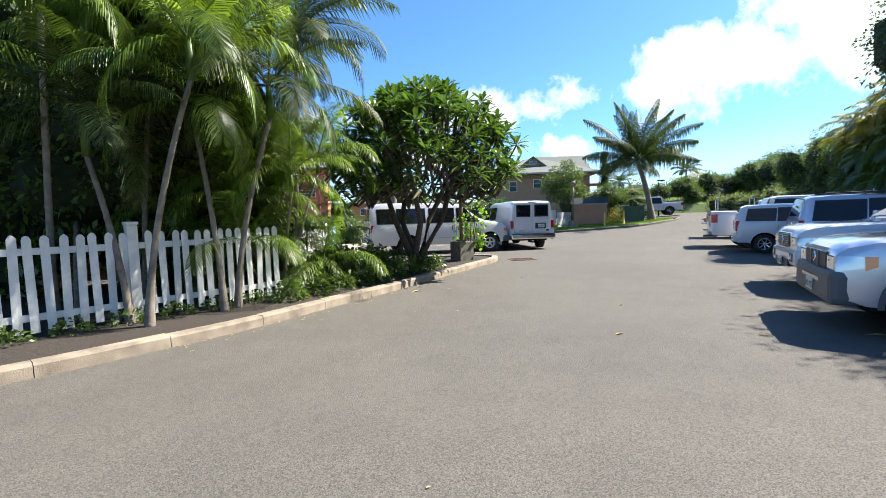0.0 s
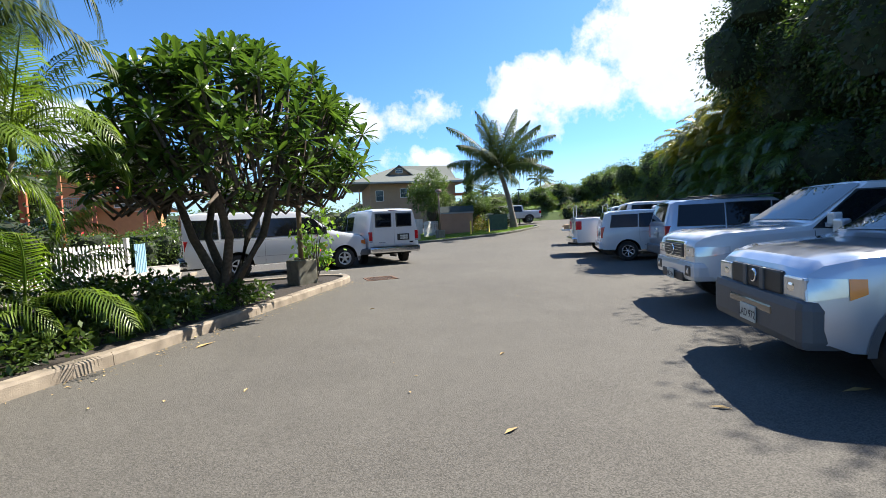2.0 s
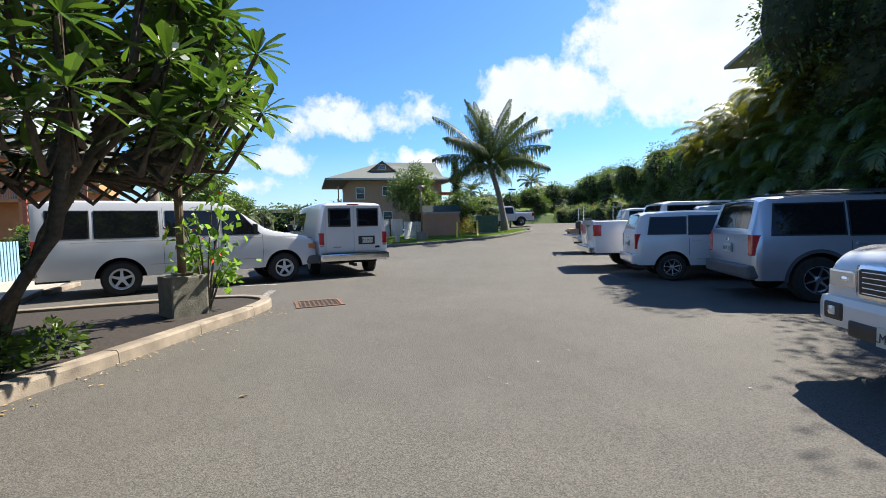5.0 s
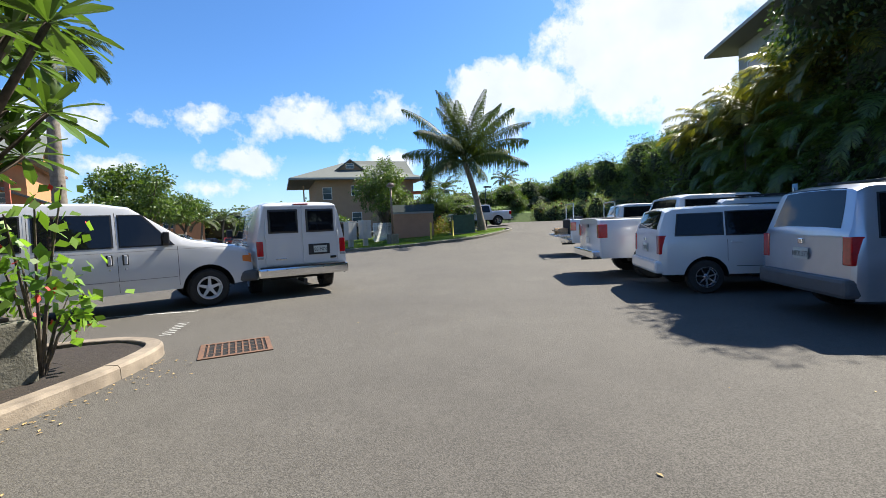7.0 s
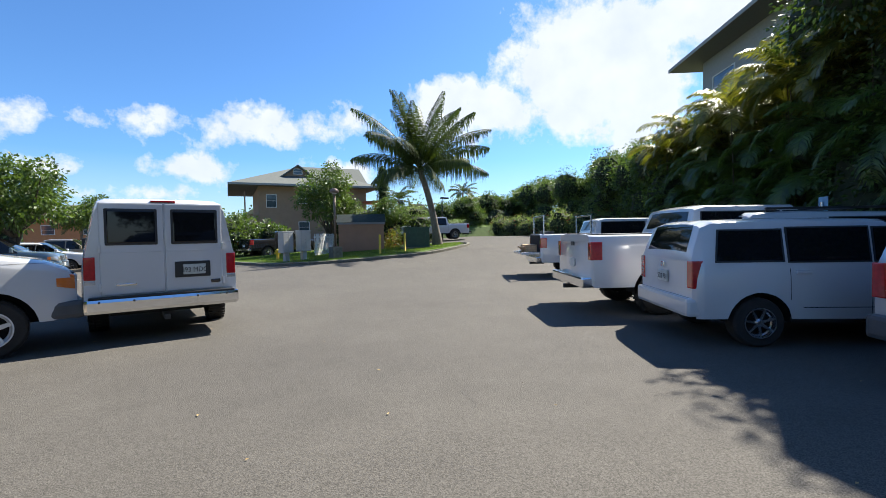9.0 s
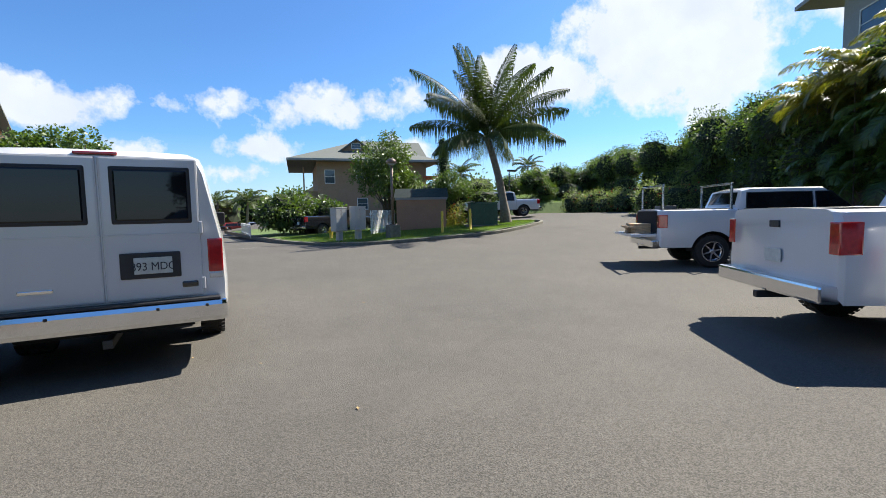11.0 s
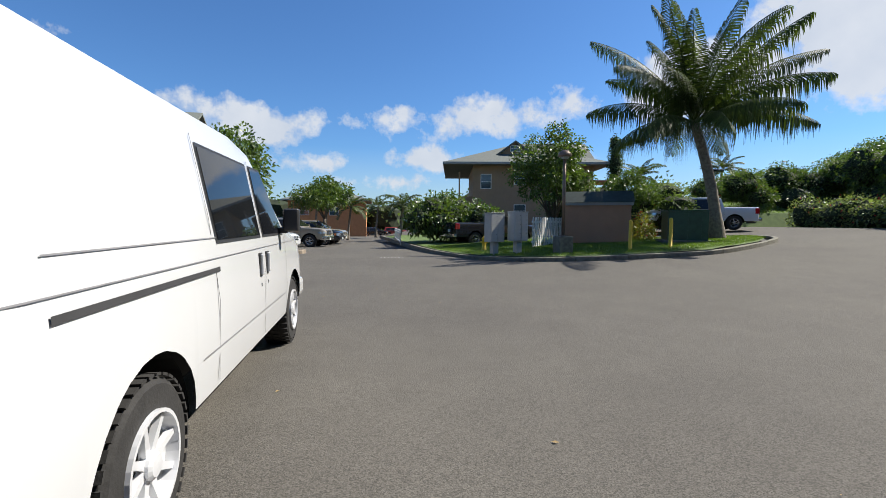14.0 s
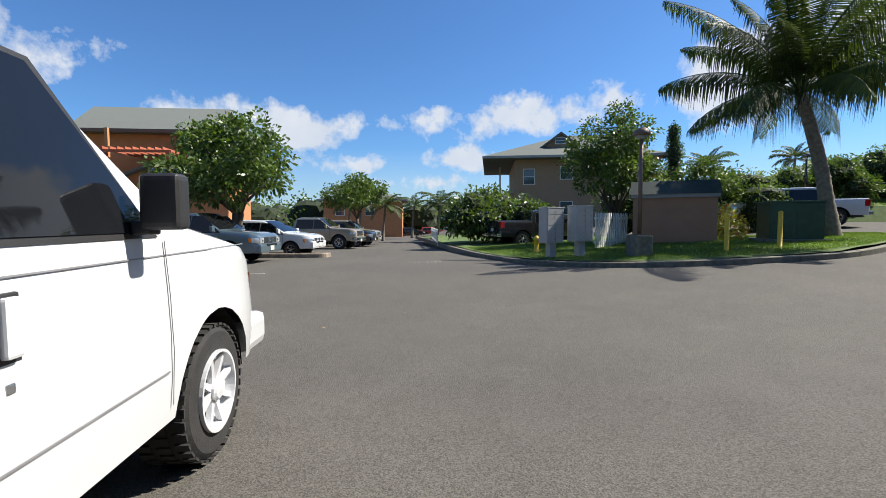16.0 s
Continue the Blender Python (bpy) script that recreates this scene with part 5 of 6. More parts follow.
def mailbox(x, y, rz):
    t = thing("mailbox_unit", "grey metal cluster mailbox on a pedestal", "mailbox", x, y, 0.12, rz, "mailboxes")
    piece("cabinet", *bevbox(-0.31, 0.31, -0.23, 0.23, 0.46, 1.55, 0.015), GREYBOX, t)
    piece("pedestal", *bevbox(-0.12, 0.12, -0.12, 0.12, -0.1, 0.46, 0.01), GREYBOX, t)
    piece("cap", *bevbox(-0.33, 0.33, -0.25, 0.25, 1.55, 1.58, 0.01), GREYBOX, t)
    for i in range(2):
        for j in range(6):
            piece("mail_door", *bevbox(-0.29 + i * 0.295, -0.01 + i * 0.295, -0.245, -0.228, 0.5 + j * 0.17, 0.655 + j * 0.17, 0.004), GREYBOX, t, "small locked mail door")
            piece("keyhole", *box(-0.06 + i * 0.295, -0.04 + i * 0.295, -0.249, -0.243, 0.57 + j * 0.17, 0.59 + j * 0.17), PLASTIC, t)


mailbox(15.95, 35.0, 14)
mailbox(16.8, 34.75, 14)

# shed
sh = thing("utility_shed", "small tan stucco enclosure with a dark flat roof", "shed", 22.1, 37.9, 0.12, -31)
piece("wall", *box(-1.42, 1.42, -1.1, 1.1, -0.1, 1.72), SHEDW, sh, "peach stucco wall")
piece("trim_board", *box(-1.5, 1.5, -1.2, 1.2, 1.67, 1.8), GREYW, sh, "pale grey roof edge board")
piece("roof", [(-1.55, -1.25, 1.8), (1.55, -1.25, 1.8), (1.55, 1.25, 1.8), (-1.55, 1.25, 1.8), (-1.5, -0.75, 2.32), (1.5, -0.75, 2.32), (1.5, 0.9, 2.32), (-1.5, 0.9, 2.32)],
      [(0, 3, 2, 1), (4, 5, 6, 7), (0, 1, 5, 4), (1, 2, 6, 5), (2, 3, 7, 6), (3, 0, 4, 7)], DARKROOF, sh, "dark shingled roof")

for bx, by in ((20.6, 33.2), (22.15, 33.0)):
    t = thing("bollard", "yellow painted steel bollard on the lawn", "bollard", bx, by, 0.12, 0, "bollards")
    piece("post", *lathe([(0.065, -0.1), (0.065, 1.02), (0.05, 1.06), (0.01, 1.08)], 12), YELLOW, t, smooth=True)

t = thing("transformer_box", "dark green electrical transformer cabinet", "electrical box", 24.35, 34.9, 0.12, -28)
piece("cabinet", *bevbox(-0.75, 0.75, -0.7, 0.7, 0.05, 1.25, 0.02), GREENBOX, t)
piece("lid", *bevbox(-0.78, 0.78, -0.73, 0.73, 1.25, 1.31, 0.015), GREENBOX, t)
piece("pad", *bevbox(-0.95, 0.95, -0.85, 0.85, -0.08, 0.06, 0.02), CONCD, t, "concrete pad")
for q in (-0.5, 0.0, 0.5):
    piece("door_rib", *box(q - 0.01, q + 0.01, -0.712, -0.7, 0.1, 1.2), GREENBOX, t)
t = thing("fire_hydrant", "small yellow fire hydrant on the lawn", "hydrant", 16.2, 37.0, 0.1)
piece("barrel", *lathe([(0.13, 0), (0.13, 0.05), (0.09, 0.06), (0.09, 0.45), (0.12, 0.47), (0.11, 0.55), (0.04, 0.62), (0.01, 0.64)], 14), YELLOW, t, smooth=True)
piece("nozzle", *tube([(-0.16, 0, 0.38), (0.16, 0, 0.38)], [0.04, 0.04], 8), YELLOW, t)


def fence(name, label, a, b, z, h=1.0, pw=0.09, gap=0.085, posts=(), t0=0.02, rz=0.0, top="round", post_h=1.35, post_w=0.14):
    f = thing(name, label, "fence", a[0], a[1], z, math.degrees(math.atan2(b[1] - a[1], b[0] - a[0])), "picket fences")
    L = math.dist(a, b)
    k = 0
    x = 0
    rng = random.Random(9)
    meshes = []
    for j in range(3):
        w = pw
        prof = [(-w / 2, 0.05), (w / 2, 0.05), (w / 2, h - 0.05 + j * 0.008), (w * 0.3, h - 0.012), (0, h + j * 0.005), (-w * 0.3, h - 0.012), (-w / 2, h - 0.05)]
        n = len(prof)
        V = [(q[0], -t0, q[1]) for q in prof] + [(q[0], 0, q[1]) for q in prof]
        F = [tuple(range(n)), tuple(range(n, 2 * n))[::-1]] + [(i, n + i, n + (i + 1) % n, (i + 1) % n) for i in range(n)]
        meshes.append(mesh_of("picket", V, F, WHITE))
    while x < L:
        if not any(abs(x - p) < 0.1 for p in posts):
            o = new("picket", meshes[k % 3])
            o.parent = f
            o.matrix_basis = pose(x, 0, rng.uniform(-0.01, 0.01), 0, rng.uniform(-1.2, 1.2), 0)
        x += pw + gap
        k += 1
    for zz in (0.2, h - 0.25):
        piece("rail", *bevbox(-0.05, L + 0.05, 0.002, 0.05, zz, zz + 0.09, 0.006), WHITE, f)
    for p in posts:
        piece("post", *bevbox(p - post_w / 2, p + post_w / 2, -0.06, post_w - 0.06, -0.1, post_h - 0.05, 0.012), WHITE, f, "square white fence post")
        piece("post_cap", *bevbox(p - post_w / 2 - 0.015, p + post_w / 2 + 0.015, -0.075, post_w - 0.045, post_h - 0.05, post_h, 0.02), WHITE, f)
    return f


fence("fence", "white painted picket fence in the planting bed", (-5.9, 5.2), (-1.15, 8.9), 0.11, h=1.3, posts=(0.3, 3.68), post_h=1.45, gap=0.075, pw=0.095)
fence("fence", "white painted picket fence by the lamp", (18.3, 36.7), (20.7, 38.7), 0.12, h=1.32)
fence("fence", "white picket fence beyond the mailboxes", (13.9, 47), (14.6, 56), -0.1, h=1.0)
fence("fence", "white picket fence beside the walk", (-3.4, 17.5), (-0.7, 22.4), 0.1, h=1.15, posts=(5.5,))

# hedge bank, walls and houses on the right
HEDGE = [(7, -9), (11, -3), (14, 3), (17, 6.2), (20.5, 10.5), (24.5, 15), (29.5, 20.5), (34.5, 25.5), (39, 31), (43, 40), (46, 48)]
HEIGHT = [10.5, 11.0, 11.5, 11.0, 10.5, 7.6, 6.6, 7.6, 8.0, 7.4, 6.0]


def hedge_blobs(i, j, dz, depth, n, seed, big=1.0):
    rng = np.random.default_rng(seed)
    out = []
    for k in range(n):
        u = i + (j - i) * (k + 0.5) / n
        a = int(min(u, len(HEDGE) - 2))
        f = u - a
        p = np.array(HEDGE[a]) * (1 - f) + np.array(HEDGE[a + 1]) * f
        h = HEIGHT[a] * (1 - f) + HEIGHT[a + 1] * f
        t = np.array(HEDGE[a + 1]) - np.array(HEDGE[a])
        t = t / np.linalg.norm(t)
        nn = np.array([t[1], -t[0]])
        d = rng.uniform(-0.3, depth)
        q = p + nn * d + rng.normal(size=2) * 0.3
        z = h * dz * rng.uniform(0.85, 1.0)
        s = rng.uniform(0.9, 1.7) * big
        out.append((q[0], q[1], max(z - s, 0.6), s, s, s))
    return out


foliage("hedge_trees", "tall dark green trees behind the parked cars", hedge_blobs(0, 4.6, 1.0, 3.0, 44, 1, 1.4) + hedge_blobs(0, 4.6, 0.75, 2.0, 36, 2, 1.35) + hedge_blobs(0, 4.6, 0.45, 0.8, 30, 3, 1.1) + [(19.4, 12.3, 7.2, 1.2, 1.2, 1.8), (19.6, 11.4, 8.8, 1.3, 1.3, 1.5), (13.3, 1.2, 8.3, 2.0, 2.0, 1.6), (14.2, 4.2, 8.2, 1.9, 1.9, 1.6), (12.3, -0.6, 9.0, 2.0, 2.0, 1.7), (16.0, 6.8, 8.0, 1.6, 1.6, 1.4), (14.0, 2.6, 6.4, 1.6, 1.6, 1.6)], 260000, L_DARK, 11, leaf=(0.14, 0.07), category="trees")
foliage("hedge_trees", "sunlit leafy bank of shrubs above the car park", hedge_blobs(4.0, 10, 0.98, 2.5, 38, 4) + hedge_blobs(4.0, 10, 0.65, 1.2, 34, 5), 130000, L_TREE, 12, leaf=(0.16, 0.08), category="trees")
foliage("hedge", "low flowering hedge along the far road", [(36.2 + 0.22 * (k % 3) + 2.6 * math.sin(k * 0.062) * (1 if k > 12 else -0.4), 24.5 + 0.62 * k, 0.7, 1.1, 1.0, 1.1 + 0.3 * math.sin(k * 1.7)) for k in range(28)], 24000, L_PALE, 14, leaf=(0.17, 0.08), flowers=420)
foliage("hedge", "dark shrubs at the road end", clumps(np.random.default_rng(5), (39.5, 50, 41, 52, 0.5, 2.2), 22, 1.7), 12000, L_DARK, 15, leaf=(0.2, 0.1))

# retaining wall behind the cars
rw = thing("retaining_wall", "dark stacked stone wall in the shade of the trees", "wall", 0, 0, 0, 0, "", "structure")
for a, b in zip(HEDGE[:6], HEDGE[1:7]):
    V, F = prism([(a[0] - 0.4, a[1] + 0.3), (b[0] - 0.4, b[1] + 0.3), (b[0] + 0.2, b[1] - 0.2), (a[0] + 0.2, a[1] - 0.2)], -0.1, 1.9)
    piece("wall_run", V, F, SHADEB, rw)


def hip_roof(x0, x1, y0, y1, z, rise, over=0.7):
    x0, x1, y0, y1 = x0 - over, x1 + over, y0 - over, y1 + over
    m = min(x1 - x0, y1 - y0) / 2
    if x1 - x0 > y1 - y0:
        r0, r1 = (x0 + m, (y0 + y1) / 2), (x1 - m, (y0 + y1) / 2)
    else:
        r0, r1 = ((x0 + x1) / 2, y0 + m), ((x0 + x1) / 2, y1 - m)
    V = [(x0, y0, z), (x1, y0, z), (x1, y1, z), (x0, y1, z), (x0, y0, z + 0.18), (x1, y0, z + 0.18), (x1, y1, z + 0.18), (x0, y1, z + 0.18), (*r0, z + rise), (*r1, z + rise)]
    F = [(0, 3, 2, 1), (0, 1, 5, 4), (1, 2, 6, 5), (2, 3, 7, 6), (3, 0, 4, 7)]
    if x1 - x0 > y1 - y0:
        F += [(4, 5, 9, 8), (5, 6, 9), (6, 7, 8, 9), (7, 4, 8)]
    else:
        F += [(4, 5, 8), (5, 6, 9, 8), (6, 7, 9), (7, 4, 8, 9)]
    return V, F


def window(parent, x, z, w, h, yface=0.0, mt=None, sash=True):
    """A window on the wall that faces -y of its house."""
    g = new("window")
    g.parent = parent
    g.matrix_basis = pose(x, yface, z)
    piece("window_frame", *join([box(-w / 2 - 0.07, w / 2 + 0.07, -0.05, 0.02, -0.07, 0.0), box(-w / 2 - 0.07, w / 2 + 0.07, -0.05, 0.02, h, h + 0.07), box(-w / 2 - 0.07, -w / 2, -0.05, 0.02, 0, h), box(w / 2, w / 2 + 0.07, -0.05, 0.02, 0, h),
                                  box(-w / 2, w / 2, -0.04, 0.0, h / 2 - 0.02, h / 2 + 0.02)]), WHITE, g, "white window frame")
    piece("pane", *box(-w / 2, w / 2, -0.012, 0.0, 0, h), mt or PANE, g, "dark reflecting pane")


def house(name, label, x, y, z, rz, W, D, H, wall, rise=3.0, wins=(), gable=None, balcony=None, trim=None, over=0.9, back=None, ext=0.0, inset=-0.2):
    t = thing(name, label, "house", x, y, z, rz)
    piece("wall", *box(0, W, 0, D, -2, H), wall, t, "stucco walls")
    piece("roof", *hip_roof(-ext, W, 0, D, H, rise, over), ROOF, t, "grey shingled hip roof")
    piece("fascia", *join([box(-ext - over - 0.02, W + over + 0.02, -over - 0.04, -over, H - 0.02, H + 0.2), box(-ext - over - 0.04, -ext - over, -over, D + over, H - 0.02, H + 0.2), box(W + over, W + over + 0.04, -over, D + over, H - 0.02, H + 0.2)]), trim or GREYW, t, "painted fascia board")
    for wx, wz, ww, wh in wins:
        window(t, wx, wz, ww, wh)
    if gable:
        gx, gw, gz, gh = gable
        V = [(gx - gw / 2, inset, gz), (gx + gw / 2, inset, gz), (gx, inset, gz + gh), (gx - gw / 2, D * 0.5, gz), (gx + gw / 2, D * 0.5, gz), (gx, D * 0.5, gz + gh)]
        piece("dormer", V, [(0, 1, 2), (0, 3, 4, 1), (3, 5, 4), (0, 2, 5, 3), (1, 4, 5, 2)], wall, t, "dormer gable")
        e = 0.5
        V = []
        for yy in (inset - 0.5, D * 0.5):
            for dz in (0.02, 0.2):
                V += [(gx - gw / 2 - e, yy, gz - e * 2 * gh / gw + dz), (gx, yy, gz + gh + dz), (gx + gw / 2 + e, yy, gz - e * 2 * gh / gw + dz)]
        piece("dormer_roof", V, [(3, 4, 10, 9), (4, 5, 11, 10), (0, 6, 7, 1), (1, 7, 8, 2), (0, 1, 4, 3), (1, 2, 5, 4), (0, 3, 9, 6), (2, 8, 11, 5)], ROOF, t, "shingled dormer roof")
        window(t, gx, gz + 0.35, gw * 0.28, gh * 0.45, inset - 0.04)
    if balcony:
        bx0, bx1, bz, sy = balcony
        piece("balcony_floor", *box(bx0, bx1, -2.2, 0, bz - 0.25, bz), wall, t)
        for px in np.arange(bx0 + 0.1, bx1, 0.14):
            piece("baluster", *box(px - 0.02, px + 0.02, -2.18, -2.14, bz, bz + 0.95), GREYW, t)
        piece("hand_rail", *box(bx0, bx1, -2.2, -2.1, bz + 0.95, bz + 1.02), GREYW, t)
        for px in (bx0 + 0.1, (bx0 + bx1) / 2, bx1 - 0.1):
            piece("column", *box(px - 0.1, px + 0.1, -2.2, -2.0, -0.5, H), wall, t)
    return t


h1 = house("house", "tan two storey house with a grey hip roof", 23.8, 64.4, -0.7, -14, 12.5, 13, 7.5, STUCCO, 3.2, wins=((1.35, 5.15, 1.0, 1.4), (4.9, 5.6, 1.1, 1.15), (4.9, 2.2, 1.1, 1.2), (9.0, 5.3, 1.0, 1.3)), gable=(4.6, 3.4, 8.95, 1.25), trim=GREYW, over=1.5, ext=1.6, inset=2.0)
piece("porch", *join([box(-1.5, 0, 0.6, 3.2, 3.1, 3.3), box(-1.5, -1.42, 0.6, 3.2, 3.3, 4.3), box(-1.5, -1.35, 0.6, 0.75, 3.3, 6.9), box(-1.5, 0, 0.6, 0.68, 3.3, 4.3)]), STUCCO, h1, "small tan balcony")
piece("pergola", *join([box(12.0, 14.6, -1.5 + 0.45 * k, -1.42 + 0.45 * k, 5.7, 5.9) for k in range(9)] + [box(14.2, 14.4, -1.4, -1.2, 0, 5.7), box(14.2, 14.4, 2.0, 2.2, 0, 5.7), box(12.6, 14.4, -1.4, -1.3, 3.2, 3.3), box(12.6, 14.4, -1.4, -1.3, 4.1, 4.2)]), REDWOOD, h1, "red timber pergola")
h2 = house("house", "orange stucco two storey house with balcony", -11.0, 54.6, -0.3, -2, 9.6, 11, 7.5, PEACH, 2.4, wins=((2.0, 4.4, 1.2, 1.5), (8.2, 4.2, 0.9, 1.4)), gable=(7.6, 7.2, 4.2, 1.5), balcony=(1.2, 5.2, 4.3, 0), trim=TRIM)
piece("pergola", *join([box(5.6 + 0.42 * k, 5.68 + 0.42 * k, -3.6, 0, 6.0, 6.15) for k in range(9)] + [box(5.4, 9.4, -3.4, -3.3, 5.85, 6.0), box(5.5, 5.75, -3.45, -3.2, 0, 5.9), box(9.1, 9.35, -3.45, -3.2, 0, 5.9)]), REDWOOD, h2, "red timber pergola")


def gable_wing(t, x0, x1, y0, y1, z, h, wall):
    """An upper wing whose ridge runs along x, with its gable end at x1."""
    m, o = (y0 + y1) / 2, 0.6
    s = h / (m - y0)
    piece("gable_wall", [(x1, y0, z - 0.8), (x1, y1, z - 0.8), (x1, y1, z), (x1, m, z + h), (x1, y0, z), (x0, y0, z - 0.8), (x0, y0, z), (x0, m, z + h), (x0, y1, z), (x0, y1, z - 0.8)],
          [(0, 1, 2, 3, 4), (0, 4, 6, 5), (5, 6, 7, 8, 9), (1, 9, 8, 2)], wall, t, "stucco gable end")
    V = []
    for x in (x0 - 0.2, x1 + o):
        for d in (0.03, 0.2):
            V += [(x, y0 - o, z - o * s + d), (x, m, z + h + d), (x, y1 + o, z - o * s + d)]
    piece("gable_roof", V, [(3, 4, 10, 9), (4, 5, 11, 10), (0, 6, 7, 1), (1, 7, 8, 2), (0, 1, 4, 3), (1, 2, 5, 4), (6, 9, 10, 7), (7, 10, 11, 8), (0, 3, 9, 6), (2, 8, 11, 5)], ROOF, t, "shingled gable roof")
    g = new("window")
    g.parent = t
    g.matrix_basis = pose(x1, m, z + 0.1, 0, 0, 90)
    arc = [(0.6 * math.cos(math.pi * k / 10), 0.6 + 0.6 * math.sin(math.pi * k / 10)) for k in range(11)] + [(-0.6, 0), (0.6, 0)]
    n = len(arc)
    for nm, sc, y, mt in (("window_frame", 1.15, -0.03, WHITE), ("pane", 1.0, -0.05, PANE)):
        V = [(a * sc, y, (b - 0.6) * sc + 0.6) for a, b in arc] + [(a * sc, 0, (b - 0.6) * sc + 0.6) for a, b in arc]
        piece(nm, V, [tuple(range(n)), tuple(range(n, 2 * n))[::-1]] + [(i, (i + 1) % n, n + (i + 1) % n, n + i) for i in range(n)], mt, g, "arched " + nm.replace("_", " "))
    piece("muntin", *join([box(-0.02, 0.02, -0.07, -0.05, 0, 1.2), box(-0.6, 0.6, -0.07, -0.05, 0.55, 0.6)]), WHITE, g)


gable_wing(h1, 5.6, 12.7, 3.0, 9.4, 8.7, 1.9, STUCCO)
gable_wing(h2, 1.0, 9.9, 1.2, 6.8, 8.1, 1.9, PEACH)
house("house", "grey two storey house on the bank", 41.0, 23.4, 3.0, -133, 13, 10, 9.9, GREYW, 2.6, wins=((2.6, 7.0, 2.4, 1.5), (8.0, 7.0, 1.6, 1.5)), over=1.6)
house("house", "distant grey house beyond the far hedge", 62.3, 75.5, 2.2, -35, 8.5, 7, 4.4, GREYW, 2.2, wins=((2, 2.2, 1.2, 1.3), (4.6, 2.2, 1.4, 1.3), (7, 2.2, 1.0, 1.3)))
house("house", "distant pale two storey house at the street end", 22, 128, -2, -4, 14, 10, 6.2, STUCCO, 2.2, wins=((2.5, 4.0, 1.4, 1.2), (7, 4.0, 1.4, 1.2), (11.5, 4.0, 1.4, 1.2), (2.5, 1.0, 1.4, 1.2), (7, 1.0, 1.4, 1.2)))
house("house", "distant orange house behind the trees", 2, 92, -1, -4, 12, 10, 5.6, PEACH, 2.2, wins=((2.5, 3.4, 1.3, 1.2), (7, 3.4, 1.3, 1.2)))
house("house", "red brown timber house behind the planting", -13.5, 12.0, 0, 38, 11, 8, 5.2, REDWOOD, 2.6, wins=((4.0, 1.2, 1.2, 1.4), (8.0, 1.2, 1.2, 1.4)))

# ---- trees and shrubs ----
palm("coconut_palm", "coconut palm with wide fronds on the lawn", 26.4, 35.3, [(0, 0, -1.2, 0.2, 5.1, 0.28)], L_PALM, 30, 5.6, 84, 1.1, 0.052, 3, z=0.1, elev=(0.1, 1.5), droop=0.95, wind=0.15, vee=-0.3, hang=0.9)
plumeria(1.9, 12.05, 0.1, 4, "plumeria tree in the planting bed", spread=2.45, h=4.85, tips=300, off=(0.35, 0.0))
tree("tree", "leafy green street tree beside the parked cars", 5.0, 40.0, 5.5, 2.7, 0.14, 1.7, L_TREE, 10000, (0.2, 0.11), 5, stems=2)
tree("tree", "round green street tree", 9.0, 58, 5.2, 2.9, 0.15, 1.6, L_TREE, 7000, (0.22, 0.12), 6)
tree("tree", "slender leafy tree in front of the tan house", 21.2, 40.3, 6.3, 2.1, 0.09, 1.0, L_TREE, 11000, (0.17, 0.09), 7, stems=3)
tree("tree", "pale leafy tree beside the shed", 27.2, 42.5, 3.9, 1.8, 0.1, 0.8, L_TREE, 5000, (0.18, 0.08), 8)
foliage("plumeria_bush", "dark green bush with white blossoms by the mailboxes", clumps(np.random.default_rng(8), (14.8, 19.0, 44.8, 47.0, 0.9, 2.2), 16, 1.15), 11000, L_TREE, 16, leaf=(0.26, 0.11), flowers=900, flmat=FLOWER, category="bush")
foliage("shrubs", "pale shrubs behind the shed", clumps(np.random.default_rng(9), (23.8, 31, 41, 46, 0.6, 1.8), 16, 1.2), 11000, L_TREE, 17, leaf=(0.18, 0.07), flowers=60)
foliage("shrubs", "dense dark shrubs behind the picket fence", clumps(np.random.default_rng(10), (-11, -2.2, 8.9, 13.5, 0.8, 6.9), 84, 1.3), 70000, L_BUSH, 18, leaf=(0.15, 0.075))
foliage("shrubs", "dark green shrubs beside the walk", clumps(np.random.default_rng(11), (-6.5, -2.6, 15, 27, 0.7, 3.0), 26, 1.1), 17000, L_DARK, 19, leaf=(0.15, 0.07), flowers=150)
foliage("shrubs", "low leafy shrubs in the planting bed", clumps(np.random.default_rng(12), (-0.6, 1.2, 10.6, 13.0, 0.25, 0.5), 12, 0.42), 4500, L_TREE, 20, leaf=(0.11, 0.06), core=False)
foliage("far_trees", "distant green trees", clumps(np.random.default_rng(13), (-60, 90, 95, 150, 0, 3.0), 90, 4.5), 16000, L_TREE, 21, leaf=(0.7, 0.4), category="trees")
foliage("far_trees", "distant green trees beyond the road", clumps(np.random.default_rng(14), (38, 90, 48, 90, 0.5, 3.5), 50, 3.0), 14000, L_TREE, 22, leaf=(0.45, 0.25), category="trees")
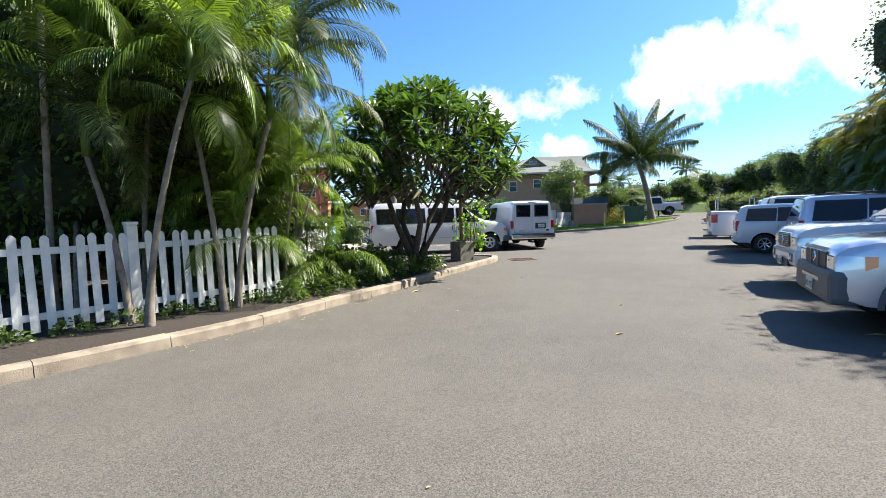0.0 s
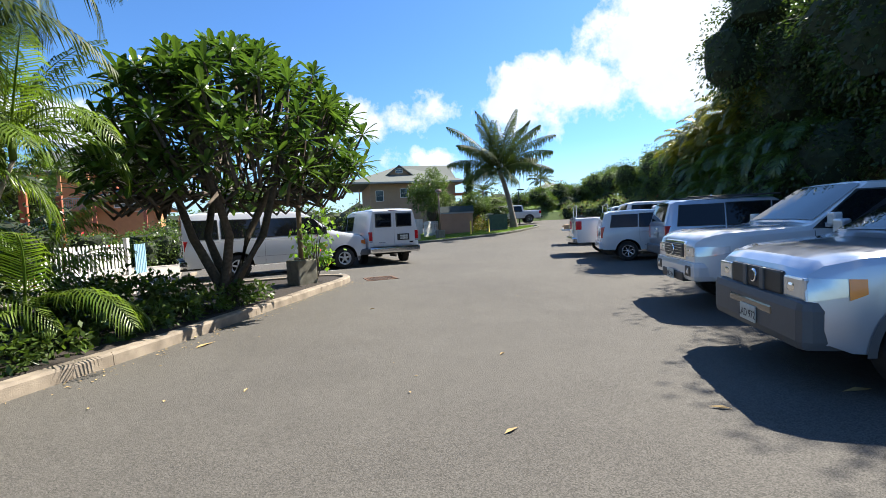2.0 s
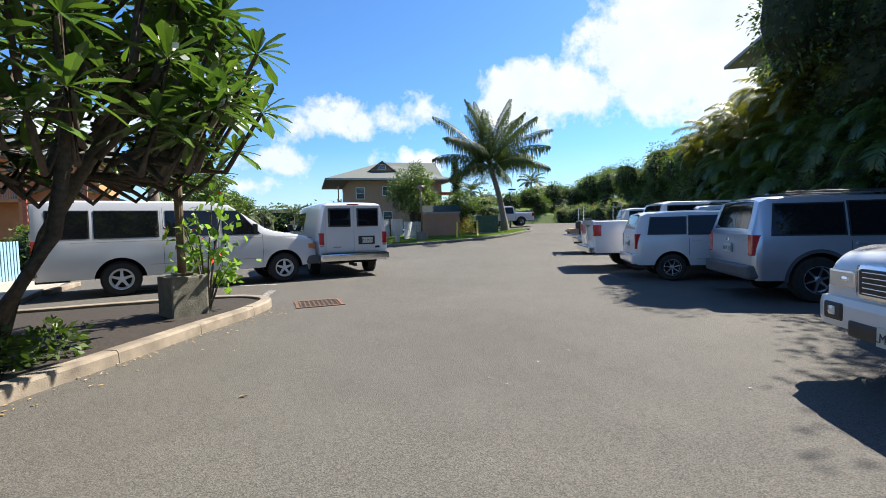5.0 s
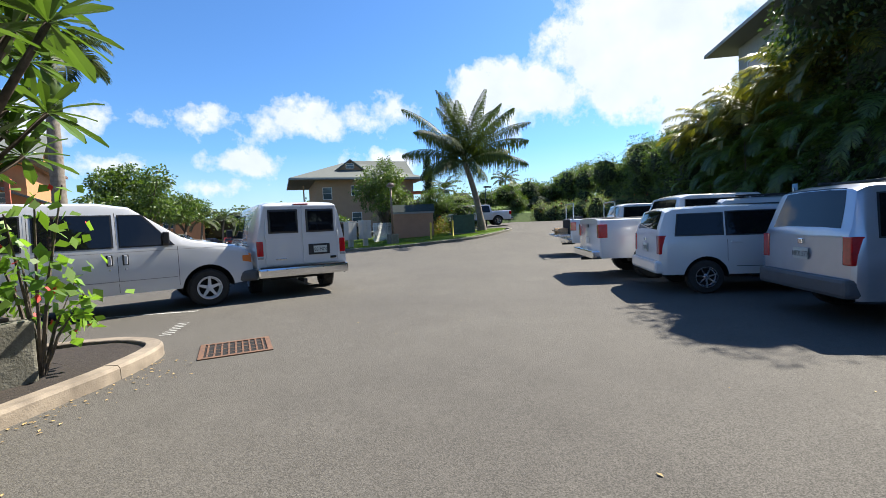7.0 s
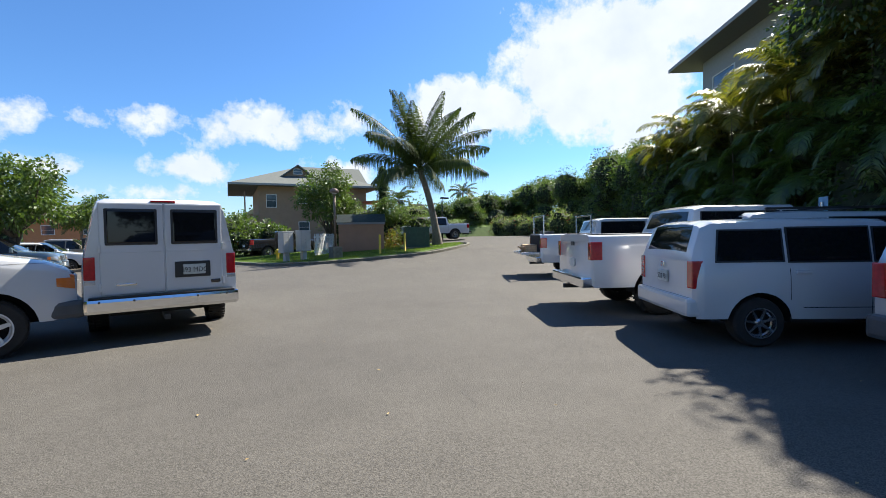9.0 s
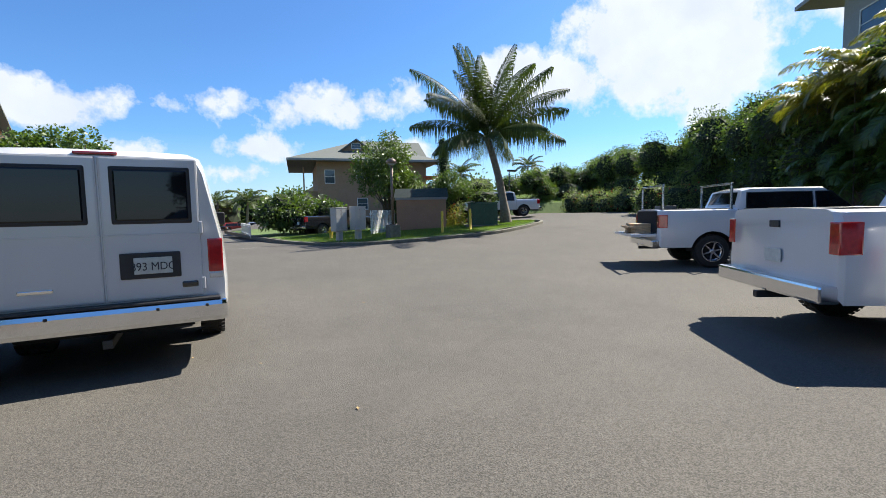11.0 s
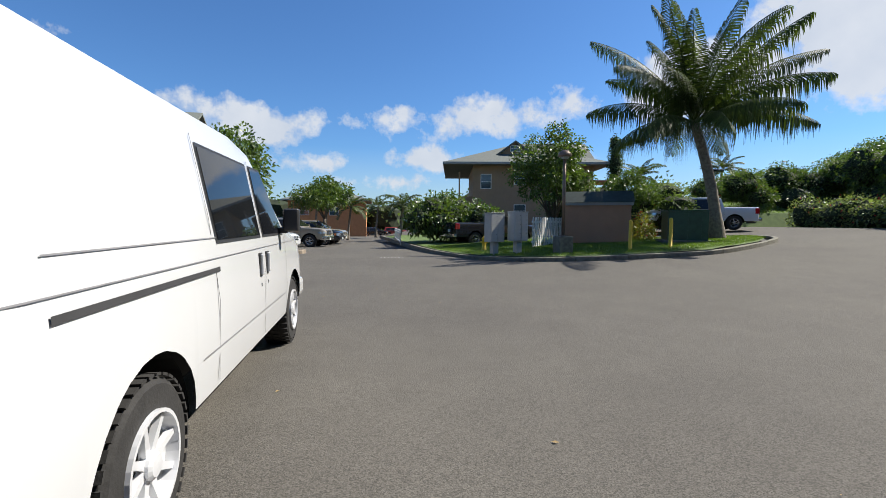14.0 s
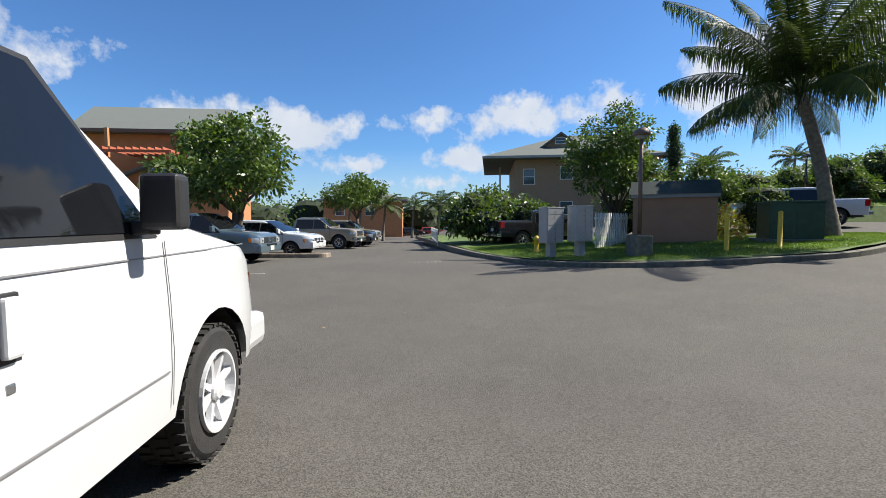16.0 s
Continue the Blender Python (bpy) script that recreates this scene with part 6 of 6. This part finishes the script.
for k, (ax, ay, lx, ly, hh) in enumerate(((-3.0, 7.25, -0.5, 0.25, 2.5), (-2.63, 6.9, 0.7, 0.1, 3.5), (-1.87, 7.75, -0.3, 0.2, 2.9), (-1.72, 7.98, 0.65, 0.1, 3.2), (-5.2, 6.3, -0.2, 0.2, 3.0), (-4.4, 8.8, 0.1, 0.4, 4.4), (-1.3, 10.2, 0.3, 0.4, 5.0), (-3.3, 8.6, 0.5, -0.3, 4.6), (-4.0, 7.4, 0.3, -0.3, 4.3), (-0.9, 9.6, 0.2, -0.2, 4.6))):
    palm("palm", "slim ringed palm with arching green fronds behind the kerb", ax, ay, [(0, 0, lx, ly, hh, 0.055)], L_ARECA if k % 3 != 0 else L_PALM, 14, 2.2, 46, 0.55, 0.028, 30 + k, z=0.1, elev=(-0.2, 1.3), droop=1.5, shaft=0.6, vee=0.2, hang=0.3)
for k, (ax, ay) in enumerate(((-1.25, 9.45), (-1.6, 10.4), (-2.3, 9.9))):
    palm("areca_palm", "bushy yellow green areca palm clump in the bed", ax, ay, [(0.25 * math.cos(i * 1.3), 0.25 * math.sin(i * 1.3), 0.6 * math.cos(i * 1.3), 0.6 * math.sin(i * 1.3), 0.35 + 0.42 * (i % 7), 0.035) for i in range(9)], L_ARECA, 9, 1.9, 34, 0.42, 0.026, 50 + k, z=0.1, elev=(0.1, 1.35), droop=1.5, shaft=0.35, vee=0.3, hang=0.25)
for k in range(14):
    u = k / 13
    palm("bank_palm", "yellow green palm fronds spilling over the bank", 21.0 + 8.0 * u + 0.5 * math.sin(k * 3), 11.6 + 8.6 * u + 0.5 * math.cos(k * 2), [(0, 0, -0.1, 0.1, 5.9 - 0.9 * u + 0.4 * math.sin(k * 2.1), 0.025)], L_YEL, 15, 1.9, 38, 0.5, 0.05, 90 + k, elev=(-0.1, 1.2), droop=1.6, group="bank palms", rings=False)
for k in range(18):
    u = k / 17
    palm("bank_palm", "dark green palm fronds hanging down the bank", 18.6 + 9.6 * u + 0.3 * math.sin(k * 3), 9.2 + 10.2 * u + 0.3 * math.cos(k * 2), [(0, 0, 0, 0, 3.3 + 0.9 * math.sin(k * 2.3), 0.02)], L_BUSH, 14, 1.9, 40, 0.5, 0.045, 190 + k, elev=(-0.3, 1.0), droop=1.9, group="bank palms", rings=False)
palm("palm", "tall grey trunked palm behind the white van", 3.0, 26.3, [(0, 0, 0.0, 0.1, 5.4, 0.25)], L_PALM, 11, 2.5, 90, 0.55, 0.05, 61, z=0.0, elev=(0.5, 1.4), droop=2.3, shaft=1.7, vee=0.8)
palm("palm", "small palm beyond the shed", 34.4, 52, [(0, 0, 0.1, 0, 4.2, 0.16)], L_PALM, 16, 2.3, 30, 0.6, 0.08, 62, elev=(-0.1, 1.2))
palm("palm", "distant palm above the far hedge", 56, 66, [(0, 0, 0.3, 0, 7.0, 0.2)], L_PALM, 16, 3.0, 26, 0.8, 0.12, 63, elev=(-0.2, 1.2))
t = thing("street_lamp", "dark curved street lamp beyond the lawn", "street lamp", 32.0, 41.6, 0)
piece("pole", *tube([(0, 0, 0), (0, 0, 3.4), (0.1, 0, 3.6)], [0.07, 0.05, 0.05], 10), BLACKP, t, smooth=True)
piece("lamp_head", *bevbox(-0.1, 0.65, -0.16, 0.16, 3.55, 3.7, 0.05), BLACKP, t, "flat dark lamp head")
for k, (ax, ay) in enumerate(((11.0, 66), (14.6, 76), (8.6, 70), (15.6, 60), (7.8, 64))):
    palm("palm", "feathery palm beside the street", ax, ay, [(0, 0, 0.3, 0, 3.4 + 0.4 * (k % 3), 0.15)], L_PALM, 14, 2.4, 26, 0.7, 0.09, 70 + k, z=-0.5, elev=(-0.2, 1.2), droop=1.2)

# hibiscus by the pot
rng = np.random.default_rng(77)
hb = thing("hibiscus_shrub", "light green hibiscus with red flowers beside the lamp base", "shrub", 4.05, 14.05, 0.1)
st, tips = [], []
for k in range(9):
    a = k * 0.7
    e = (0.34 * math.cos(a) + 0.05, 0.34 * math.sin(a), 0.8 + 0.14 * k)
    st.append(tube([(0, 0, -0.05), (e[0] * 0.4, e[1] * 0.4, e[2] * 0.5), e], [0.02, 0.015, 0.007], 6))
    tips += [(e[0] + rng.normal() * 0.1, e[1] + rng.normal() * 0.1, e[2] * rng.uniform(0.45, 1.05)) for _ in range(30)]
piece("stems", *join(st), BARK, hb, "thin brown stems")
o = new("leaves", cloud_mesh("leaves", *leaves(rng, tips, rng.normal(size=(len(tips), 3)), 0.13, 0.11, 0.3), HIB))
o.parent = hb
o = new("blossoms", cloud_mesh("blossoms", *leaves(rng, tips[::14], rng.normal(size=(len(tips[::14]), 3)), 0.07, 0.07, 0.1), REDFL))
o.parent = hb
foliage("groundcover", "leafy groundcover along the kerb", [(-0.9 + 0.42 * k, 8.35 + 0.48 * k, 0.2, 0.28, 0.28, 0.28 + 0.1 * (k % 2)) for k in range(9)], 3600, L_TREE, 33, leaf=(0.11, 0.055), core=False)
foliage("groundcover", "low weeds at the foot of the picket fence", [(-5.0 + 0.5 * k, 5.6 + 0.4 * k, 0.15, 0.25, 0.2, 0.16) for k in range(8)], 1500, L_TREE, 34, leaf=(0.08, 0.04), core=False)
foliage("rose_bush", "dark bush with red flowers beside the walk", clumps(np.random.default_rng(41), (-3.4, -1.6, 21.5, 26, 0.6, 1.4), 8, 0.6), 4500, L_TREE, 35, leaf=(0.1, 0.06), flowers=90)
foliage("shrubs", "sunlit shrubs and small trees behind the white van", clumps(np.random.default_rng(42), (-5, 2, 28, 33, 0.5, 1.3), 16, 1.0), 11000, L_TREE, 36, leaf=(0.15, 0.08))

# blue picket gate and posts on the left
t = thing("gate", "pale blue picket gate standing open by the walk", "gate", -0.55, 22.6, 0.05, 70)
for k in range(7):
    piece("picket", *bevbox(k * 0.12, k * 0.12 + 0.085, -0.012, 0.012, 0.05, 1.15, 0.01), BLUEP, t)
for zz in (0.2, 0.9):
    piece("rail", *bevbox(-0.02, 0.84, 0.014, 0.05, zz, zz + 0.08, 0.006), BLUEP, t)
for px, py in ((-3.2, 18.6), (-3.0, 20.4), (-2.6, 22.6)):
    t = thing("post", "red stained timber porch post", "post", px, py, 0.1, 0, "porch posts")
    piece("shaft", *bevbox(-0.09, 0.09, -0.09, 0.09, -0.1, 2.9, 0.01), REDWOOD, t)

# lumber and open tailgate on the pickup with the rack
rng2 = random.Random(4)
gt = [o for o in bpy.data.objects if o.parent is None and o.get("label") == "white pickup with ladder rack and open bed"][0]
m = gt.matrix_basis
t = new("lumber_stack")
t.matrix_basis = m @ pose(-0.3, 0.15, 0.84)
tagged(t, "stack of sawn lumber boards in the pickup bed", "lumber")
for k in range(12):
    piece("board", *bevbox(-0.05 - rng2.uniform(0, 0.25), 0.27, -0.6 + 0.3 * (k % 3), -0.33 + 0.3 * (k % 3), 0.0 + 0.06 * (k // 3), 0.055 + 0.06 * (k // 3), 0.004), LUMBER, t, "rough sawn board")

# litter on the asphalt
rng3 = np.random.default_rng(5)
lit = []
for k in range(420):
    if k < 300:
        i = rng3.integers(3, len(LEFT_KERB) - 7)
        a, b, u = np.array(LEFT_KERB[i]), np.array(LEFT_KERB[i + 1]), rng3.uniform()
        d = (b - a) / np.linalg.norm(b - a)
        p = a + (b - a) * u + np.array([d[1], -d[0]]) * abs(rng3.normal() * 0.22 + 0.02)
    else:
        p = np.array([rng3.uniform(-2, 13), rng3.uniform(1, 30)])
    a, s = rng3.uniform(0, 6.28), rng3.uniform(0.008, 0.028)
    c, q = math.cos(a) * s, math.sin(a) * s
    z = 0.006 + 0.002 * (k % 3)
    lit.append(([(p[0] - c, p[1] - q, z), (p[0] + q * 0.5, p[1] - c * 0.5, z + 0.004), (p[0] + c, p[1] + q, z + 0.002), (p[0] - q * 0.5, p[1] + c * 0.5, z + 0.006)], [(0, 1, 2, 3)]))
tagged(piece("leaf_litter", *join(lit), L_DRY), "small dry leaves and petals scattered on the asphalt", "leaf litter", kind="stuff")
for k, (px, py, s, a) in enumerate(((3.26, 4.87, 0.075, 10), (1.74, 6.9, 0.05, 60), (4.75, 4.3, 0.08, 130), (5.9, 3.9, 0.14, 160), (1.45, 9.1, 0.16, 40), (4.3, 6.4, 0.05, 20), (5.2, 3.35, 0.12, 200), (4.1, 10.0, 0.05, 0))):
    t = thing("fallen_leaf", "dry fallen leaf on the asphalt", "leaf", px, py, 0.006, a, "fallen leaves")
    piece("blade", [(-s, 0, 0), (-s * 0.3, s * 0.28, 0.012), (s, 0, 0.004), (-s * 0.2, -s * 0.26, 0.014), (0, 0, 0.0)], [(0, 4, 1), (1, 4, 2), (2, 4, 3), (3, 4, 0)], L_DRY, t)
# small parking island by the far stalls
kerb("kerb_far", "pale concrete kerb of a small parking island", [(5.6, 38.9), (7.8, 38.5), (8.3, 38.8), (8.1, 39.2), (5.9, 39.6)], w=0.15, h=0.12, side=1)
t = thing("sign_post", "blue accessible parking sign on a post by the hedge", "sign", 18.6, 12.6, 0, 40)
piece("post", *tube([(0, 0, 0), (0, 0, 2.0)], [0.025, 0.025], 8), ALLOY, t)
piece("sign", *bevbox(-0.15, 0.15, -0.03, -0.025, 1.65, 2.1, 0.002), BLUEP, t, "blue sign plate")

palm("palm", "green palm beside the orange house", -5.0, 35.3, [(0, 0, 0.2, 0, 4.6, 0.16)], L_ARECA, 16, 2.8, 50, 0.65, 0.06, 140, elev=(-0.1, 1.25), droop=1.4, shaft=0.6)
rng4 = np.random.default_rng(8)
ck = thing("asphalt_cracks", "thin dark cracks in the asphalt", "crack", 0, 0, 0.005, 0, "", "structure")
for cx, cy, a, n in ((12.6, 24.8, 20, 14), (14.2, 25.6, -15, 12), (7.0, 12.6, 70, 10), (10.5, 17.5, 100, 12), (6.2, 7.6, 40, 10), (13.5, 27.5, 150, 14), (9.4, 13.2, 10, 12), (3.2, 8.4, 65, 10)):
    V, p = [], np.array([cx, cy])
    a = a0 = math.radians(a)
    for i in range(n + 1):
        w = 0.0018 * math.sin(math.pi * (i + 0.3) / (n + 0.6)) + 0.0005
        s = np.array([-math.sin(a), math.cos(a)]) * w
        V += [(*(p + s), 0), (*(p - s), 0)]
        a += rng4.normal() * 0.6 - 0.3 * (a - a0)
        p = p + np.array([math.cos(a), math.sin(a)]) * 0.07
    piece("crack", V, [(2 * i, 2 * i + 1, 2 * i + 3, 2 * i + 2) for i in range(n)], SEAM, ck)


# set what stands beyond the junction on the climbing ground
for ob in list(bpy.data.objects):
    if ob.parent is not None or ob.name in ("camera", "ground", "road") or ob.type not in ("MESH", "EMPTY"):
        continue
    if ob.name.startswith(("kerb_island", "lawn", "grass")):
        for part in [ob, *ob.children]:
            if part.type == "MESH":
                part.location.x -= 0.3
                part.location.y -= 0.9
                for q in part.data.vertices:
                    q.co.z += rise(q.co.x - 0.3, q.co.y - 0.9)
        continue
    at = ob.location if ob.location.length > 0.1 or ob.type == "EMPTY" else sum((Vector(c) for c in ob.bound_box), Vector()) / 8
    if 29 < at.y < 90 and at.x < 60 and ob.name != "road":
        ob.location += Vector((-0.3, -0.9, rise(at.x, at.y)))

# the grass bank, wall and trees that close the cross road
bank = piece("bank", [(33.0, 43.6, 0.6), (44.0, 38.6, 0.9), (44.0, 40.0, 2.2), (34.2, 44.6, 2.1), (50.0, 43.0, 3.2), (37.6, 49.0, 3.1), (50.0, 43.0, -0.2), (33.0, 43.6, -0.2)], [(0, 1, 2, 3), (3, 2, 4, 5)], LAWN)
tagged(bank, "mown green grass bank beyond the cross road", "ground", kind="structure")
brng = np.random.default_rng(91)
bu, bv = brng.uniform(0, 1, 9000), brng.uniform(0, 1, 9000)
BP = np.stack([34.2 + 9.8 * bu + bv * (3.4 + 2.6 * bu), 44.6 - 4.6 * bu + bv * (4.4 - 1.4 * bu), 2.12 + bv], 1)
tagged(new("grass", cloud_mesh("grass", *leaves(brng, BP, brng.normal(size=BP.shape) * 0.5 + [0, 0, 1], 0.12, 0.03, 0.1), L_GRASS)), "short green grass on the bank", "grass", kind="stuff")
bw = thing("bank_wall", "low dark wall along the top of the grass bank", "wall", 0, 0, 0, 0, "", "structure")
piece("wall_run", *prism([(37.4, 49.2), (50.0, 43.2), (50.1, 43.5), (37.5, 49.5)], 2.6, 3.55), SHADEB, bw)
foliage("cypress", "tall narrow dark cypress behind the house", [(36.8, 58.6, 5.2, 0.8, 0.8, 1.6), (36.9, 58.6, 7.4, 0.75, 0.75, 1.6), (36.8, 58.6, 9.2, 0.5, 0.5, 1.1)], 3500, L_DARK, 92, leaf=(0.2, 0.09), category="tree")
foliage("shrubs", "pale green bushes behind the lawn", clumps(np.random.default_rng(93), (25.0, 30.5, 41.0, 44.5, 1.4, 3.4), 16, 1.05), 12000, L_PALE, 93, leaf=(0.2, 0.06), flowers=80, flmat=FLOWER)
foliage("croton", "orange and yellow leaved shrub beside the shed", [(23.6, 36.2, 1.1, 0.55, 0.55, 0.8), (23.9, 36.4, 0.9, 0.5, 0.5, 0.6)], 900, L_YEL, 94, leaf=(0.2, 0.06), core=False, flowers=90, flmat=REDFL)
foliage("shrubs", "tall yellow green shrubs along the cross road", [(35.8, 45.6, 3.7, 1.2, 1.2, 0.96), (38.3, 45.1, 4.2, 1.5, 1.5, 1.2000000000000002), (42.0, 45.3, 4.6, 1.7, 1.7, 1.36), (43.5, 44.0, 4.3, 1.5, 1.5, 1.2000000000000002), (38.7, 43.9, 3.3, 1.0, 1.0, 0.8), (49.1, 45.8, 5.6, 2.0, 2.0, 1.6), (51.8, 45.3, 6.5, 2.2, 2.2, 1.7600000000000002)], 26000, L_TREE, 95, leaf=(0.2, 0.09), flowers=60)
